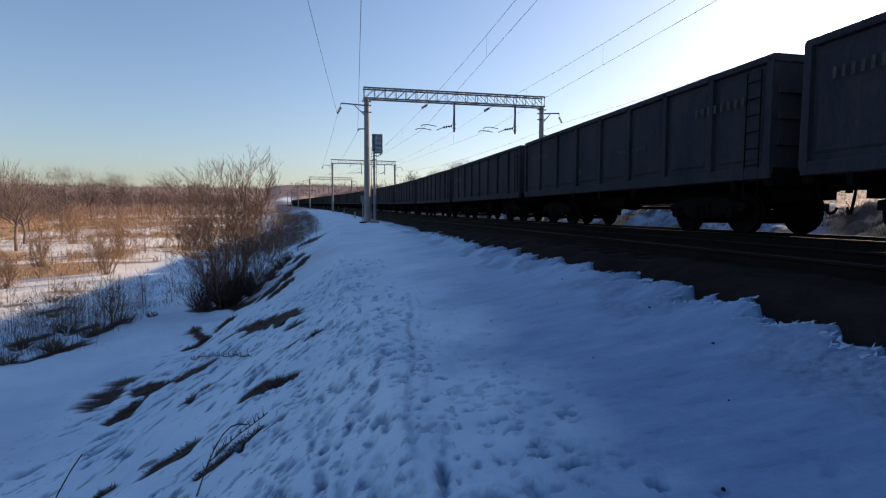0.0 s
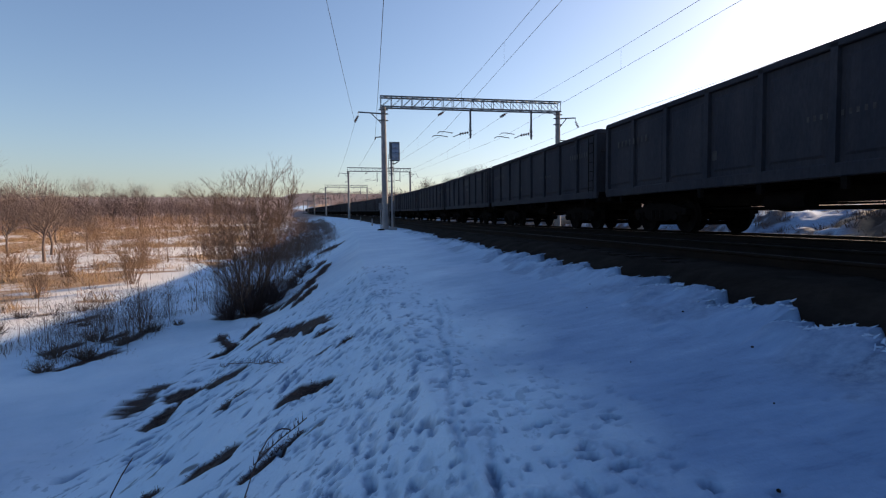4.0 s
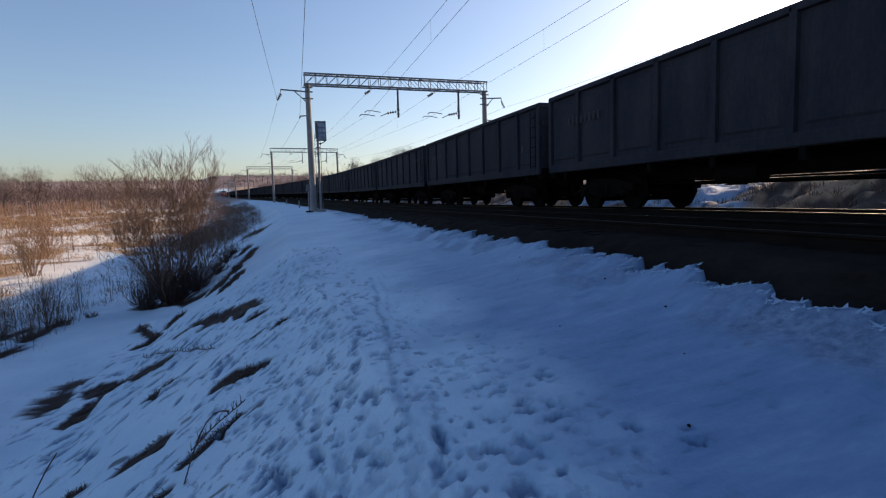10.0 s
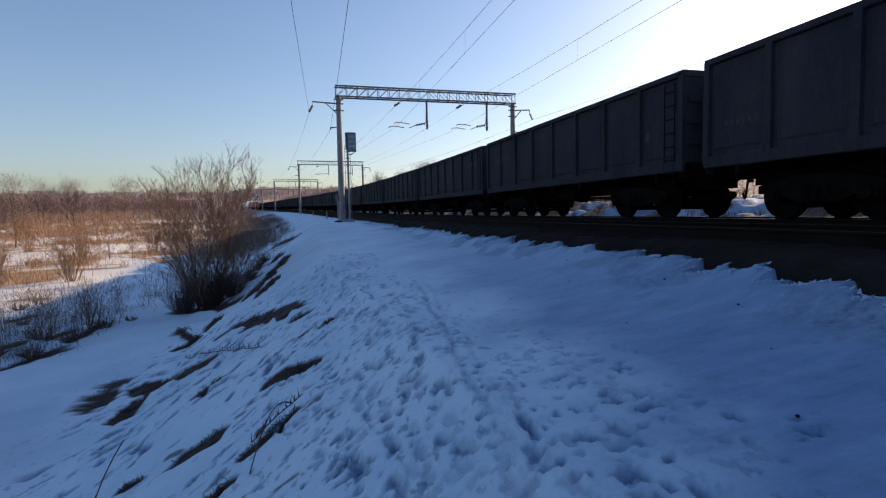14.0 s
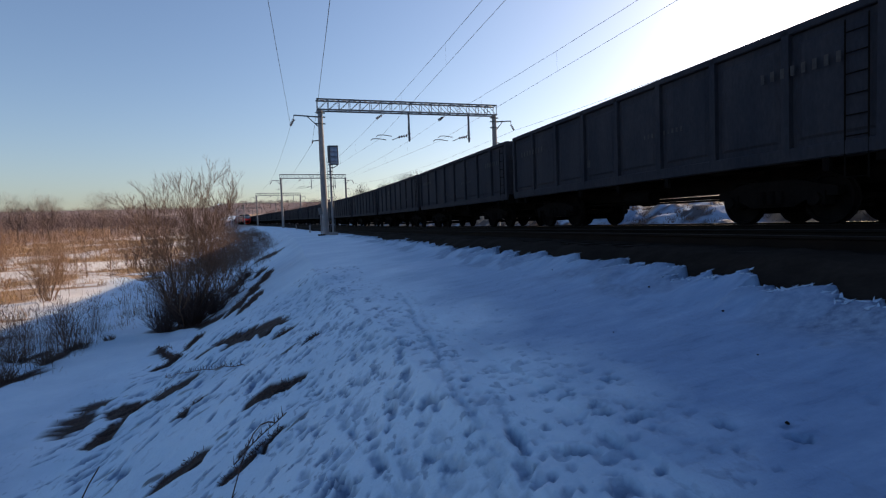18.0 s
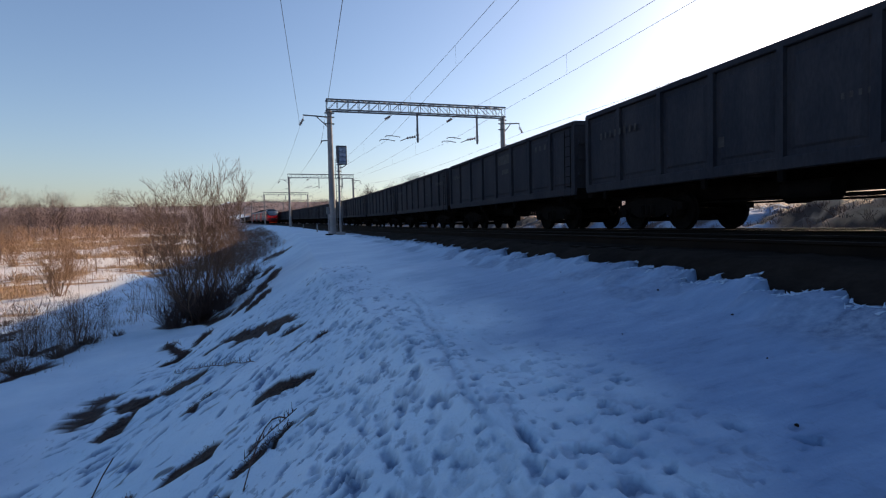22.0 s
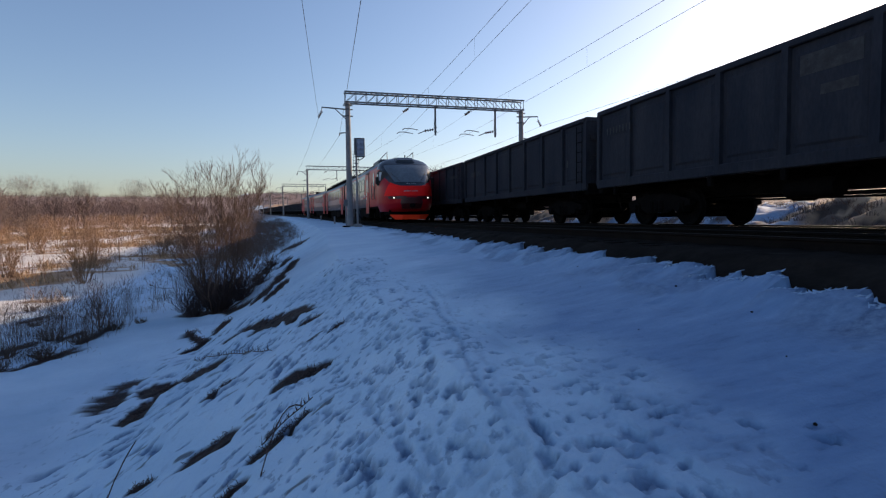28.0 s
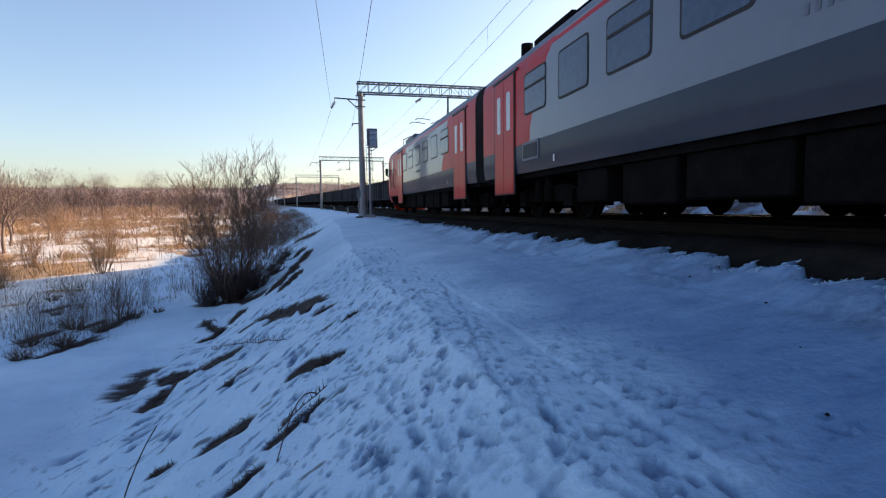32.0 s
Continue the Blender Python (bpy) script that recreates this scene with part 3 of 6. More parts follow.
def make_ballast():
    us = ladder((3.15, 4.4, 0.09), (4.4, 10.8, 0.32), (10.8, 12.6, 0.18))
    ss = ladder((-60, 0, 1.0), (0, 30, 0.12), (30, 60, 0.4), (60, 120, 1.2), (120, 700, 6.0))
    S, U = np.meshgrid(ss, us, indexing="ij")
    P = np.array([[tuple(line(s, u)) for u in us] for s in ss])
    prof = np.interp(U, [3.15, 3.5, 3.95, 4.2, 11.0, 11.4, 12.6], [-0.60, -0.42, -0.20, -0.165, -0.165, -0.25, -1.1])
    Z = P[:, :, 2] + prof + wave(P[:, :, 0], P[:, :, 1], 11, 0.16) * 0.025 + wave(P[:, :, 0], P[:, :, 1], 12, 0.9) * 0.03
    verts = np.stack([P[:, :, 0].ravel(), P[:, :, 1].ravel(), Z.ravel()], 1)
    n = len(us)
    i, j = np.meshgrid(np.arange(n - 1), np.arange(len(ss) - 1))
    a = (j * n + i).ravel()
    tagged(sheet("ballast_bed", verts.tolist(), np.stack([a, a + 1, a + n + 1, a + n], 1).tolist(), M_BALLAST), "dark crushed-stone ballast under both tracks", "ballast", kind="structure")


make_ballast()


def make_rails():
    prof = [(-0.075, -0.18), (0.075, -0.18), (0.075, -0.165), (0.012, -0.14), (0.012, -0.045), (0.036, -0.03), (0.036, -0.004), (0.03, 0.0), (-0.03, 0.0), (-0.036, -0.004), (-0.036, -0.03), (-0.012, -0.045), (-0.012, -0.14), (-0.075, -0.165)]
    ss = ladder((-60, 130, 4.0), (130, 700, 30.0))
    for axis in (NEAR, FAR):
        for side in (-0.796, 0.796):
            bm = bmesh.new()
            rings = [[bm.verts.new(line(s, axis + side + a, b)) for a, b in prof] for s in ss]
            for r0, r1 in zip(rings, rings[1:]):
                for k in range(len(prof)):
                    f = bm.faces.new((r0[k], r0[(k + 1) % len(prof)], r1[(k + 1) % len(prof)], r1[k]))
                    f.material_index = 1 if k in (6, 7, 8) else 0
            tagged(part("rail", bm, [M_RUST, M_RAIL if axis == FAR else M_RAIL_DIM]), "rusty steel rail with a polished running head" if axis == FAR else "steel rail with shade coloured into its running head", "rail", "rails of the two tracks", "structure")


make_rails()

# ---- catenary portals, wires, signal ----
def insulator(bm, a, b, r=0.09, n=4):
    """A string of sheds from a to b."""
    a, b = Vector(a), Vector(b)
    rod(bm, a, b, 0.025, 5)
    d = (b - a)
    for k in range(n):
        c = a + d * ((k + 0.5) / n)
        rod(bm, c - d.normalized() * 0.03, c + d.normalized() * 0.035, r, 8, r * 0.45)


POST_L, POST_R, BEAM = 1.86, 13.36, 7.36


def make_portal(s, lift=0.0, inset=0.0):
    """A portal over both tracks; on the bend the posts stand higher."""
    left = POST_L + inset
    e = new("catenary_portal")
    e.matrix_basis = pose(*line(s, 0, lift), 0, 0, heading(s))
    for u, z0 in ((left, -0.9 - lift), (POST_R, -1.2 - lift)):
        bm = bmesh.new()
        rod(bm, (u, 0, z0), (u, 0, BEAM - 0.02), 0.215, 20, 0.145)
        p = part("post", bm, M_CONCRETE, e, "tapered grey concrete post")
        for z in (6.55, 6.95, 7.2):
            bm = bmesh.new()
            r = 0.215 - 0.07 * (z - z0) / (BEAM - z0) + 0.02
            rod(bm, (u, 0, z - 0.04), (u, 0, z + 0.04), r, 16)
            box(bm, (u - r - 0.12, -0.05, z - 0.03), (u + r + 0.12, 0.05, z + 0.03))
            part("clamp", bm, M_STEEL, p)
    # lattice beam: four chords, verticals and diagonals
    x0, x1, z0, z1, y = left - 0.2, 13.48, BEAM, BEAM + 0.62, 0.26
    t = part("lattice_beam", box(bmesh.new(), (x0, -0.02, z0 - 0.03), (x0 + 0.25, 0.02, z0)), M_STEEL, e)
    for yy in (-y, y):
        for zz in (z0, z1):
            part("chord", cbox((x0, yy - 0.04, zz - 0.04), (x1, yy + 0.04, zz + 0.04)), M_STEEL, t)
    n = 18
    for k in range(n + 1):
        x = x0 + 0.05 + (x1 - x0 - 0.1) * k / n
        bm = bmesh.new()
        for yy in (-y, y):
            rod(bm, (x, yy, z0), (x, yy, z1), 0.022, 4)
        rod(bm, (x, -y, z0), (x, y, z0), 0.018, 4)
        rod(bm, (x, -y, z1), (x, y, z1), 0.018, 4)
        if k < n:
            xn = x0 + 0.05 + (x1 - x0 - 0.1) * (k + 1) / n
            for yy in (-y, y):
                a, b = ((z0, z1) if k < n / 2 else (z1, z0))
                rod(bm, (x, yy, a), (xn, yy, b), 0.018, 4)
            rod(bm, (x, -y, z1), (xn, y, z1), 0.014, 4)
        part("lattice_bay", bm, M_STEEL, t)
    # hangers with registration arms over each track
    for axis in (NEAR, FAR):
        x = axis + 1.85
        bm = cbox((x - 0.05, -0.05, 5.55), (x + 0.05, 0.05, BEAM + 0.02))
        for z in (5.75, 6.0):
            box(bm, (x - 0.08, -0.08, z), (x + 0.08, 0.08, z + 0.06))
        part("hanger", bm, M_STEEL, e)
        bm = bmesh.new()
        insulator(bm, (x - 0.12, 0, 5.92), (x - 0.75, 0, 5.8), 0.1)
        part("insulator", bm, M_GLASSY, e)
        bm = bmesh.new()
        rod(bm, (x - 0.7, 0, 5.8), (x - 1.15, 0, 5.62), 0.025, 6)
        rod(bm, (x, 0, BEAM), (x - 0.1, 0.0, 5.95), 0.012, 4)
        part("registration_arm", bm, M_STEEL, e)
        for dx, dz in ((-2.15, 0.08), (-2.5, -0.16)):
            bm = bmesh.new()
            pts = [(x + dx + 1.0, 0, 5.78 + dz), (x + dx + 0.45, 0, 5.86 + dz), (x + dx + 0.12, 0, 5.84 + dz), (x + dx, 0, 5.74 + dz)]
            for a, b in zip(pts, pts[1:]):
                rod(bm, a, b, 0.024, 6)
            part("steady_arm", bm, M_STEEL, e)
        bm = bmesh.new()
        insulator(bm, (axis - 0.25, 0, BEAM - 0.42), (axis + 0.1, 0, BEAM - 0.2), 0.1)
        rod(bm, (axis + 0.1, 0, BEAM - 0.2), (axis + 0.2, 0, BEAM), 0.012, 4)
        rod(bm, (axis + 0.35, 0, BEAM - 0.02), (axis + 0.0, 0, BEAM - 0.3), 0.008, 4)
        part("messenger_insulator", bm, M_GLASSY, e)
    # feeder brackets outside the posts
    for u, d in ((left, -1), (POST_R, 1)):
        bm = bmesh.new()
        reach = 1.55 if d < 0 else 1.25
        rod(bm, (u, 0, 6.95), (u + d * reach, 0, 7.02), 0.04, 6)
        rod(bm, (u, 0, 6.25), (u + d * reach * 0.5, 0, 6.97), 0.03, 6)
        rod(bm, (u + d * reach, 0, 7.02), (u + d * reach, 0, 6.78), 0.02, 5)
        part("upper_bracket", bm, M_STEEL, e)
        bm = bmesh.new()
        rod(bm, (u, 0, 5.55), (u + d * 0.55, 0, 5.5), 0.035, 6)
        rod(bm, (u + d * 0.5, 0, 5.5), (u + d * 0.55, 0, 5.36), 0.04, 6)
        part("lower_bracket", bm, M_STEEL, e)
        bm = bmesh.new()
        insulator(bm, (u + d * reach, 0, 6.78), (u + d * (reach + 0.22), 0, 6.38), 0.1)
        part("feeder_insulator", bm, M_GLASSY, e)
    return tagged(e, "steel lattice catenary portal on two tapered concrete posts", "catenary portal", "catenary portals")


PORTALS = [-29.6, 32.4, 92.0, 147.0, 207.0, 268.0, 330.0]
LIFT = dict(zip(PORTALS, (0.0, 0.0, 0.8, 0.5, 0.3, 0.0, 0.0)))
for s in PORTALS:
    make_portal(s, LIFT[s], 0.5 if s == 92.0 else 0.0)


def make_wire(name, u, z, sag, r, label, drop=None, back=0.0):
    """A wire from portal to portal, sagging between."""
    bm = bmesh.new()
    for a, b in zip(PORTALS, PORTALS[1:]):
        n = 16 if a < 120 else 8
        pa, pb = line(a, u + (back if a < 0 else 0.0), LIFT[a]), line(b, u, LIFT[b])

        def span(f, h):
            return pa.lerp(pb, f) + Vector((0, 0, h))
        pts = []
        for k in range(n + 1):
            f = k / n
            pts.append(span(f, z - 4 * sag * f * (1 - f)))
        for p, q in zip(pts, pts[1:]):
            rod(bm, p, q, r, 5, caps=False)
        if drop:
            for k in range(1, 8):
                f = k / 8
                rod(bm, span(f, z - 4 * sag * f * (1 - f)), span(f, drop[1]), 0.003, 3, caps=False)
    return tagged(part(name, bm, M_WIRE), label, "wire", "overhead wires", "structure")


for axis in (NEAR, FAR):
    make_wire("contact_wire", axis - 0.2, 5.62, 0.05, 0.006, "taut copper contact wire over a track", None, -0.6 if axis == NEAR else -0.1)
    make_wire("messenger_wire", axis - 0.2, 6.95, 0.85, 0.0065, "sagging messenger wire that carries the contact wire", (axis - 0.2, 5.6), -0.6 if axis == NEAR else -0.1)
make_wire("feeder_wire", POST_L - 1.75, 6.38, 0.75, 0.007, "feeder wire on the outer bracket", None, -1.5)
make_wire("earth_wire", POST_L - 0.55, 5.36, 0.6, 0.007, "thin earth wire along the posts", None, -1.2)
make_wire("feeder_wire", POST_R + 1.45, 6.38, 0.75, 0.007, "feeder wire on the outer bracket")


def make_signal():
    """A light signal beside the portal post."""
    s, u = 31.7, 2.24
    e = new("railway_signal")
    e.matrix_basis = pose(*line(s, u), 0, 0, heading(s))
    part("mast", rod(bmesh.new(), (0, 0, -0.75), (0, 0, 5.0), 0.07, 14, 0.058), M_CONCRETE, e)
    b = part("backboard", cbox((0.02, -0.06, 4.02), (0.48, 0.0, 5.08), 0.02), M_SIGNAL, e)
    for x0, x1, z0, z1 in ((0.0, 0.50, 5.06, 5.12), (0.0, 0.50, 3.98, 4.04), (0.46, 0.50, 4.04, 5.06)):
        part("board_rim", cbox((x0, -0.14, z0), (x1, 0.012, z1), 0.006), M_STEEL, b)
    for k, z in enumerate((4.26, 4.55, 4.84)):
        for x in (0.14, 0.35):
            bm = lathe(bmesh.new(), [(-0.22, 0.09), (-0.06, 0.09), (-0.06, 0.075), (-0.2, 0.075)], 14, "y")
            h = part("lamp_hood", bm, M_SIGNAL, b)
            h.location = (x, 0, z)
    part("side_box", cbox((-0.12, -0.12, 4.1), (0.01, 0.10, 5.12), 0.02), M_STEEL, e)
    bm = bmesh.new()
    pts = [(0.45, 0, 4.06), (0.42, 0, 3.95), (0.2, 0, 3.82), (0.06, 0, 3.85)]
    for p, q in zip(pts, pts[1:]):
        rod(bm, p, q, 0.025, 6)
    part("cable_hose", bm, M_UNDER, e)
    bm = bmesh.new()
    for z in (3.2, 3.6, 4.0):
        rod(bm, (0, 0, z - 0.03), (0, 0, z + 0.03), 0.12, 12)
    part("mast_clamp", bm, M_STEEL, e)
    bm = bmesh.new()
    for x in (-0.16, 0.16):
        rod(bm, (x, 0.18, -0.7), (x, 0.18, 4.4), 0.014, 5)
    for z in np.arange(-0.4, 4.4, 0.35):
        rod(bm, (-0.16, 0.18, z), (0.16, 0.18, z), 0.012, 5)
    part("ladder", bm, M_STEEL, e)
    part("foot", cbox((-0.25, -0.25, -0.9), (0.25, 0.25, -0.05), 0.02), M_CONCRETE, e)
    tagged(e, "railway light signal with a dark backboard on a pale mast", "signal")
    # small box on a stake at the foot of the post
    e = new("relay_post")
    e.matrix_basis = pose(*line(31.2, 1.5), 0, 0, heading(31.0))
    part("stake", rod(bmesh.new(), (0, 0, -0.6), (0, 0, 1.05), 0.035, 8), M_CONCRETE, e)
    part("box", cbox((-0.11, -0.08, 1.02), (0.11, 0.1, 1.42), 0.02), M_STEEL, e)
    part("base_plate", cbox((-0.2, -0.16, -0.22), (0.2, 0.16, -0.14), 0.01), M_UNDER, e)
    tagged(e, "small steel box on a thin pale stake in the snow", "marker post")
    for s, u in ((46.0, 1.9), (70.0, 2.4), (43.0, 3.0)):
        e = new("marker_stake")
        e.matrix_basis = pose(*line(s, u), 0, 0, heading(s))
        part("stake", cbox((-0.06, -0.06, -0.6), (0.06, 0.06, 0.42), 0.01), M_CONCRETE, e)
        part("cap", cbox((-0.065, -0.065, 0.42), (0.065, 0.065, 0.5), 0.01), M_UNDER, e)
        tagged(e, "short white stake with a dark cap beside the track", "marker post", "marker stakes")


make_signal()

# ---- freight wagons ----
WL = 13.92                    # pitch of the wagons
HALF_L = 6.68                 # half the body's length


def wheel_mesh(r, tread=0.13):
    """One wheel, its flange on the inner side, on the x axis."""
    p = [(-0.07, 0.09), (-0.07, r * 0.3), (-0.03, r * 0.34), (-0.03, r * 0.82), (-0.065, r * 0.86), (-0.065, r + 0.028), (-0.04, r + 0.028), (-0.03, r), (0.065, r - 0.008), (0.065, r * 0.86), (0.02, r * 0.82), (0.02, r * 0.34), (0.09, r * 0.3), (0.09, 0.09)]
    return lathe(bmesh.new(), p, 20)


def make_bogie(parent, y0, wheel, axle):
    b = None
    for side in (-1, 1):
        x = side * 1.02
        poly = [(-1.28, 0.52), (-1.28, 0.68), (-0.98, 0.74), (-0.5, 0.86), (0.5, 0.86), (0.98, 0.74), (1.28, 0.68), (1.28, 0.52), (0.8, 0.5), (0.46, 0.34), (-0.46, 0.34), (-0.8, 0.5)]
        bm = prism(bmesh.new(), poly, x - 0.09, x + 0.09, "x")
        for yy in (-0.925, 0.925):
            box(bm, (x - 0.13, yy - 0.16, 0.36), (x + 0.13, yy + 0.16, 0.62))
        for yy in (-0.2, 0.0, 0.2):
            rod(bm, (x + side * 0.1, yy, 0.4), (x + side * 0.1, yy, 0.66), 0.075, 8)
        f = part("bogie_side_frame", bm, M_UNDER, parent)
        f.location = (0, y0, 0)
        for yy in (-0.925, 0.925):
            cap = part("axle_box_cover", rod(bmesh.new(), (x + side * 0.1, yy, 0.475), (x + side * 0.2, yy, 0.475), 0.12, 12), M_UNDER, parent)
            cap.location = (0, y0, 0)
    bm = cbox((-0.95, -0.22, 0.42), (0.95, 0.22, 0.8), 0.03)
    box(bm, (-0.06, -1.1, 0.3), (0.06, 1.1, 0.36))
    box(bm, (-0.75, -0.5, 0.22), (0.75, -0.42, 0.34))
    box(bm, (-0.75, 0.42, 0.22), (0.75, 0.5, 0.34))
    part("bogie_bolster", bm, M_UNDER, parent).location = (0, y0, 0)
    for yy in (-0.925, 0.925):
        a = twin(axle, parent, pose(0, y0 + yy, 0.475), "axle")
        for side in (-1, 1):
            twin(wheel, a, pose(side * 0.79, 0, 0, 0, 0, 0 if side > 0 else 180), "wheel")


def make_wagon(kind=0):
    e = new("gondola_wagon")
    L, H, Z0 = HALF_L, 3.53, 1.34
    # side walls in pressed bays between posts
    bays = 8
    step = 2 * L / bays
    for side in (-1, 1):
        bm = bmesh.new()
        box(bm, (side * 1.45 - 0.03, -L, Z0), (side * 1.45 + 0.03, L, H - 0.02))
        w = part("side_wall", bm, M_WAGON, e)
        for k in range(bays):
            y = -L + (k + 0.5) * step
            bm = bmesh.new()
            for z0, z1 in ((Z0 + 0.22, H - 0.34),):
                q = [(-step * 0.40, z0 - 0.05, 1.48), (step * 0.40, z0 - 0.05, 1.48), (step * 0.40, z1 + 0.05, 1.48), (-step * 0.40, z1 + 0.05, 1.48), (-step * 0.34, z0, 1.505), (step * 0.34, z0, 1.505), (step * 0.34, z1, 1.505), (-step * 0.34, z1, 1.505)]
                v = [bm.verts.new((side * x, y + a, z)) for a, z, x in q]
                for i in ((4, 5, 6, 7), (0, 1, 5, 4), (1, 2, 6, 5), (2, 3, 7, 6), (3, 0, 4, 7)):
                    bm.faces.new([v[j] for j in i])
            bmesh.ops.recalc_face_normals(bm, faces=bm.faces[:])
            part("pressed_panel", bm, M_WAGON, w)
        for k in range(bays + 1):
            y = -L + k * step
            y = max(min(y, L - 0.07), -L + 0.07)
            bm = prism(bmesh.new(), [(y - 0.085, Z0 - 0.1), (y + 0.085, Z0 - 0.1), (y + 0.07, H - 0.05), (y - 0.07, H - 0.05)], side * 1.48, side * 1.575, "x")
            part("side_post", bm, M_WAGON, w)
        bm = cbox((side * 1.5 - 0.075, -L, H - 0.14), (side * 1.5 + 0.075, L, H), 0.02)
        part("top_rail", bm, M_WAGON, e)
        bm = cbox((side * 1.47 - 0.1, -L, Z0 - 0.2), (side * 1.47 + 0.1, L, Z0 + 0.05), 0.02)
        part("side_sill", bm, M_WAGON, e)
        # hinged hatches under the floor
        for k in range(7):
            y = -L + 0.95 + k * (2 * L - 1.9) / 6.0
            if abs(abs(y) - 4.33) < 0.8:
                continue
            bm = box(bmesh.new(), (-0.7, y - 0.72, 0), (0, y + 0.72, 0.05), pose(side * 1.3, 0, Z0 - 0.16, 0, -side * 8 - (0 if side > 0 else 180)))
            part("floor_hatch", bm, M_UNDER, e)
            part("hatch_latch", cbox((side * 1.5 - 0.05, y - 0.06, Z0 - 0.42), (side * 1.5 + 0.03, y + 0.06, Z0 - 0.12)), M_UNDER, e)
    for end in (-1, 1):
        bm = bmesh.new()
        box(bm, (-1.48, end * (L - 0.04) - 0.03, Z0), (1.48, end * (L - 0.04) + 0.03, H - 0.03))
        w = part("end_wall", bm, M_WAGON, e)
        for z in (Z0 + 0.45, Z0 + 0.95, Z0 + 1.45):
            part("end_rib", cbox((-1.42, end * L - 0.04, z), (1.42, end * L + 0.05, z + 0.16)), M_WAGON, w)
        part("end_top_beam", cbox((-1.55, end * (L - 0.05) - 0.07, H - 0.16), (1.55, end * (L - 0.05) + 0.07, H + 0.005), 0.02), M_WAGON, e)
        part("buffer_beam", cbox((-1.5, end * (L - 0.1) - 0.12, Z0 - 0.35), (1.5, end * (L - 0.1) + 0.12, Z0 + 0.02), 0.02), M_UNDER, e)
        bm = cbox((-0.17, end * (L + 0.12) - 0.24, 0.92), (0.17, end * (L + 0.12) + 0.24, 1.2), 0.04)
        box(bm, (-0.2, end * (L - 0.5) - 0.45, 0.9), (0.2, end * (L - 0.5) + 0.45, 1.2))
        part("coupler", bm, M_UNDER, e)
        # hanging brake hose
        bm = bmesh.new()
        pts = [Vector((-0.35 + 0.02 * k, end * (L - 0.05) + end * 0.30 * k / 8, 0.98 - 0.52 * math.sin(math.pi * min(k / 8 * 0.72, 1)))) for k in range(9)]
        for a, b in zip(pts, pts[1:]):
            rod(bm, a, b, 0.028, 6)
        part("brake_hose", bm, M_UNDER, e)
        bm = bmesh.new()
        for yy in (-0.18, 0.18):
            rod(bm, (end * 1.56, end * (L - 0.45) + yy, 0.75), (end * 1.56, end * (L - 0.45) + yy, 3.3), 0.014, 5)
        for z in np.arange(0.78, 3.3, 0.33):
            rod(bm, (end * 1.56, end * (L - 0.45) - 0.18, z), (end * 1.56, end * (L - 0.45) + 0.18, z), 0.012, 5)
        part("ladder", bm, M_UNDER, e)
    bm = cbox((-0.3, -L + 0.2, 0.74), (0.3, L - 0.2, 1.16))
    box(bm, (-1.42, -L + 0.1, Z0 - 0.03), (1.42, L - 0.1, Z0 + 0.03))
    part("centre_sill", bm, M_UNDER, e)
    # brake gear between the bogies
    bm = rod(bmesh.new(), (-0.75, -0.5, 0.78), (-0.75, 0.55, 0.78), 0.2, 14)
    part("air_tank", bm, M_UNDER, e)
    bm = rod(bmesh.new(), (0.55, 1.1, 0.75), (0.55, 1.6, 0.75), 0.19, 14)
    part("brake_cylinder", bm, M_UNDER, e)
    bm = bmesh.new()
    for x, z in ((-0.45, 0.62), (0.2, 0.58), (0.9, 0.7)):
        rod(bm, (x, -3.2, z), (x, 3.2, z + 0.05), 0.025, 6)
    part("brake_rigging", bm, M_UNDER, e)
    wheel = part("wheel", wheel_mesh(0.475), M_UNDER)
    axle = part("axle", rod(bmesh.new(), (-0.8, 0, 0), (0.8, 0, 0), 0.085, 10), M_UNDER)
    for y0 in (-4.33, 4.33):
        make_bogie(e, y0, wheel, axle)
    bpy.data.objects.remove(wheel)
    bpy.data.objects.remove(axle)
    # faded lettering, as plain bars, and chalk panels
    def stencil(name, y0, y1, z0, z1, n, x=-1.508):
        bm = bmesh.new()
        w = (y1 - y0) / n
        for k in range(n):
            box(bm, (x - 0.003, y0 + w * k, z0), (x, y0 + w * (k + 0.38), z1))
        tagged(part(name, bm, M_PRINT, e), kind="stuff")
    if kind == 0:
        stencil("number_marking", -6.0, -4.4, 2.66, 2.84, 8, -1.58)
        stencil("data_bars", -2.4, -1.0, 2.2, 2.3, 10)
        stencil("white_plate", 1.35, 1.75, 1.78, 2.0, 1)
        stencil("number_marking", 4.2, 6.0, 2.66, 2.84, 8, -1.58)
    elif kind == 1:
        stencil("chalk_panel", 2.1, 3.2, 2.72, 3.02, 1)
        stencil("chalk_panel", 2.2, 2.8, 2.35, 2.55, 1)
        stencil("number_marking", 0.5, 1.4, 2.78, 2.98, 4)
        stencil("white_plate", -3.6, -3.25, 1.95, 2.12, 1)
        stencil("data_bars", 5.3, 6.2, 2.0, 2.12, 6)
    elif kind == 3:
        stencil("bare_patch", -1.42, 1.6, 2.80, 3.17, 1, -1.508)
        stencil("bare_patch", -1.35, 0.4, 2.38, 2.56, 1, -1.508)
        stencil("white_plate", -0.42, -0.27, 3.06, 3.11, 1, -1.513)
        stencil("white_plate", -0.42, -0.27, 2.98, 3.03, 1, -1.513)
        stencil("number_marking", 4.9, 6.2, 2.72, 2.92, 8, -1.58)
        stencil("smear", -4.65, -3.6, 2.9, 3.08, 3)
    else:
        stencil("white_plate", -5.4, -5.05, 2.0, 2.25, 1)
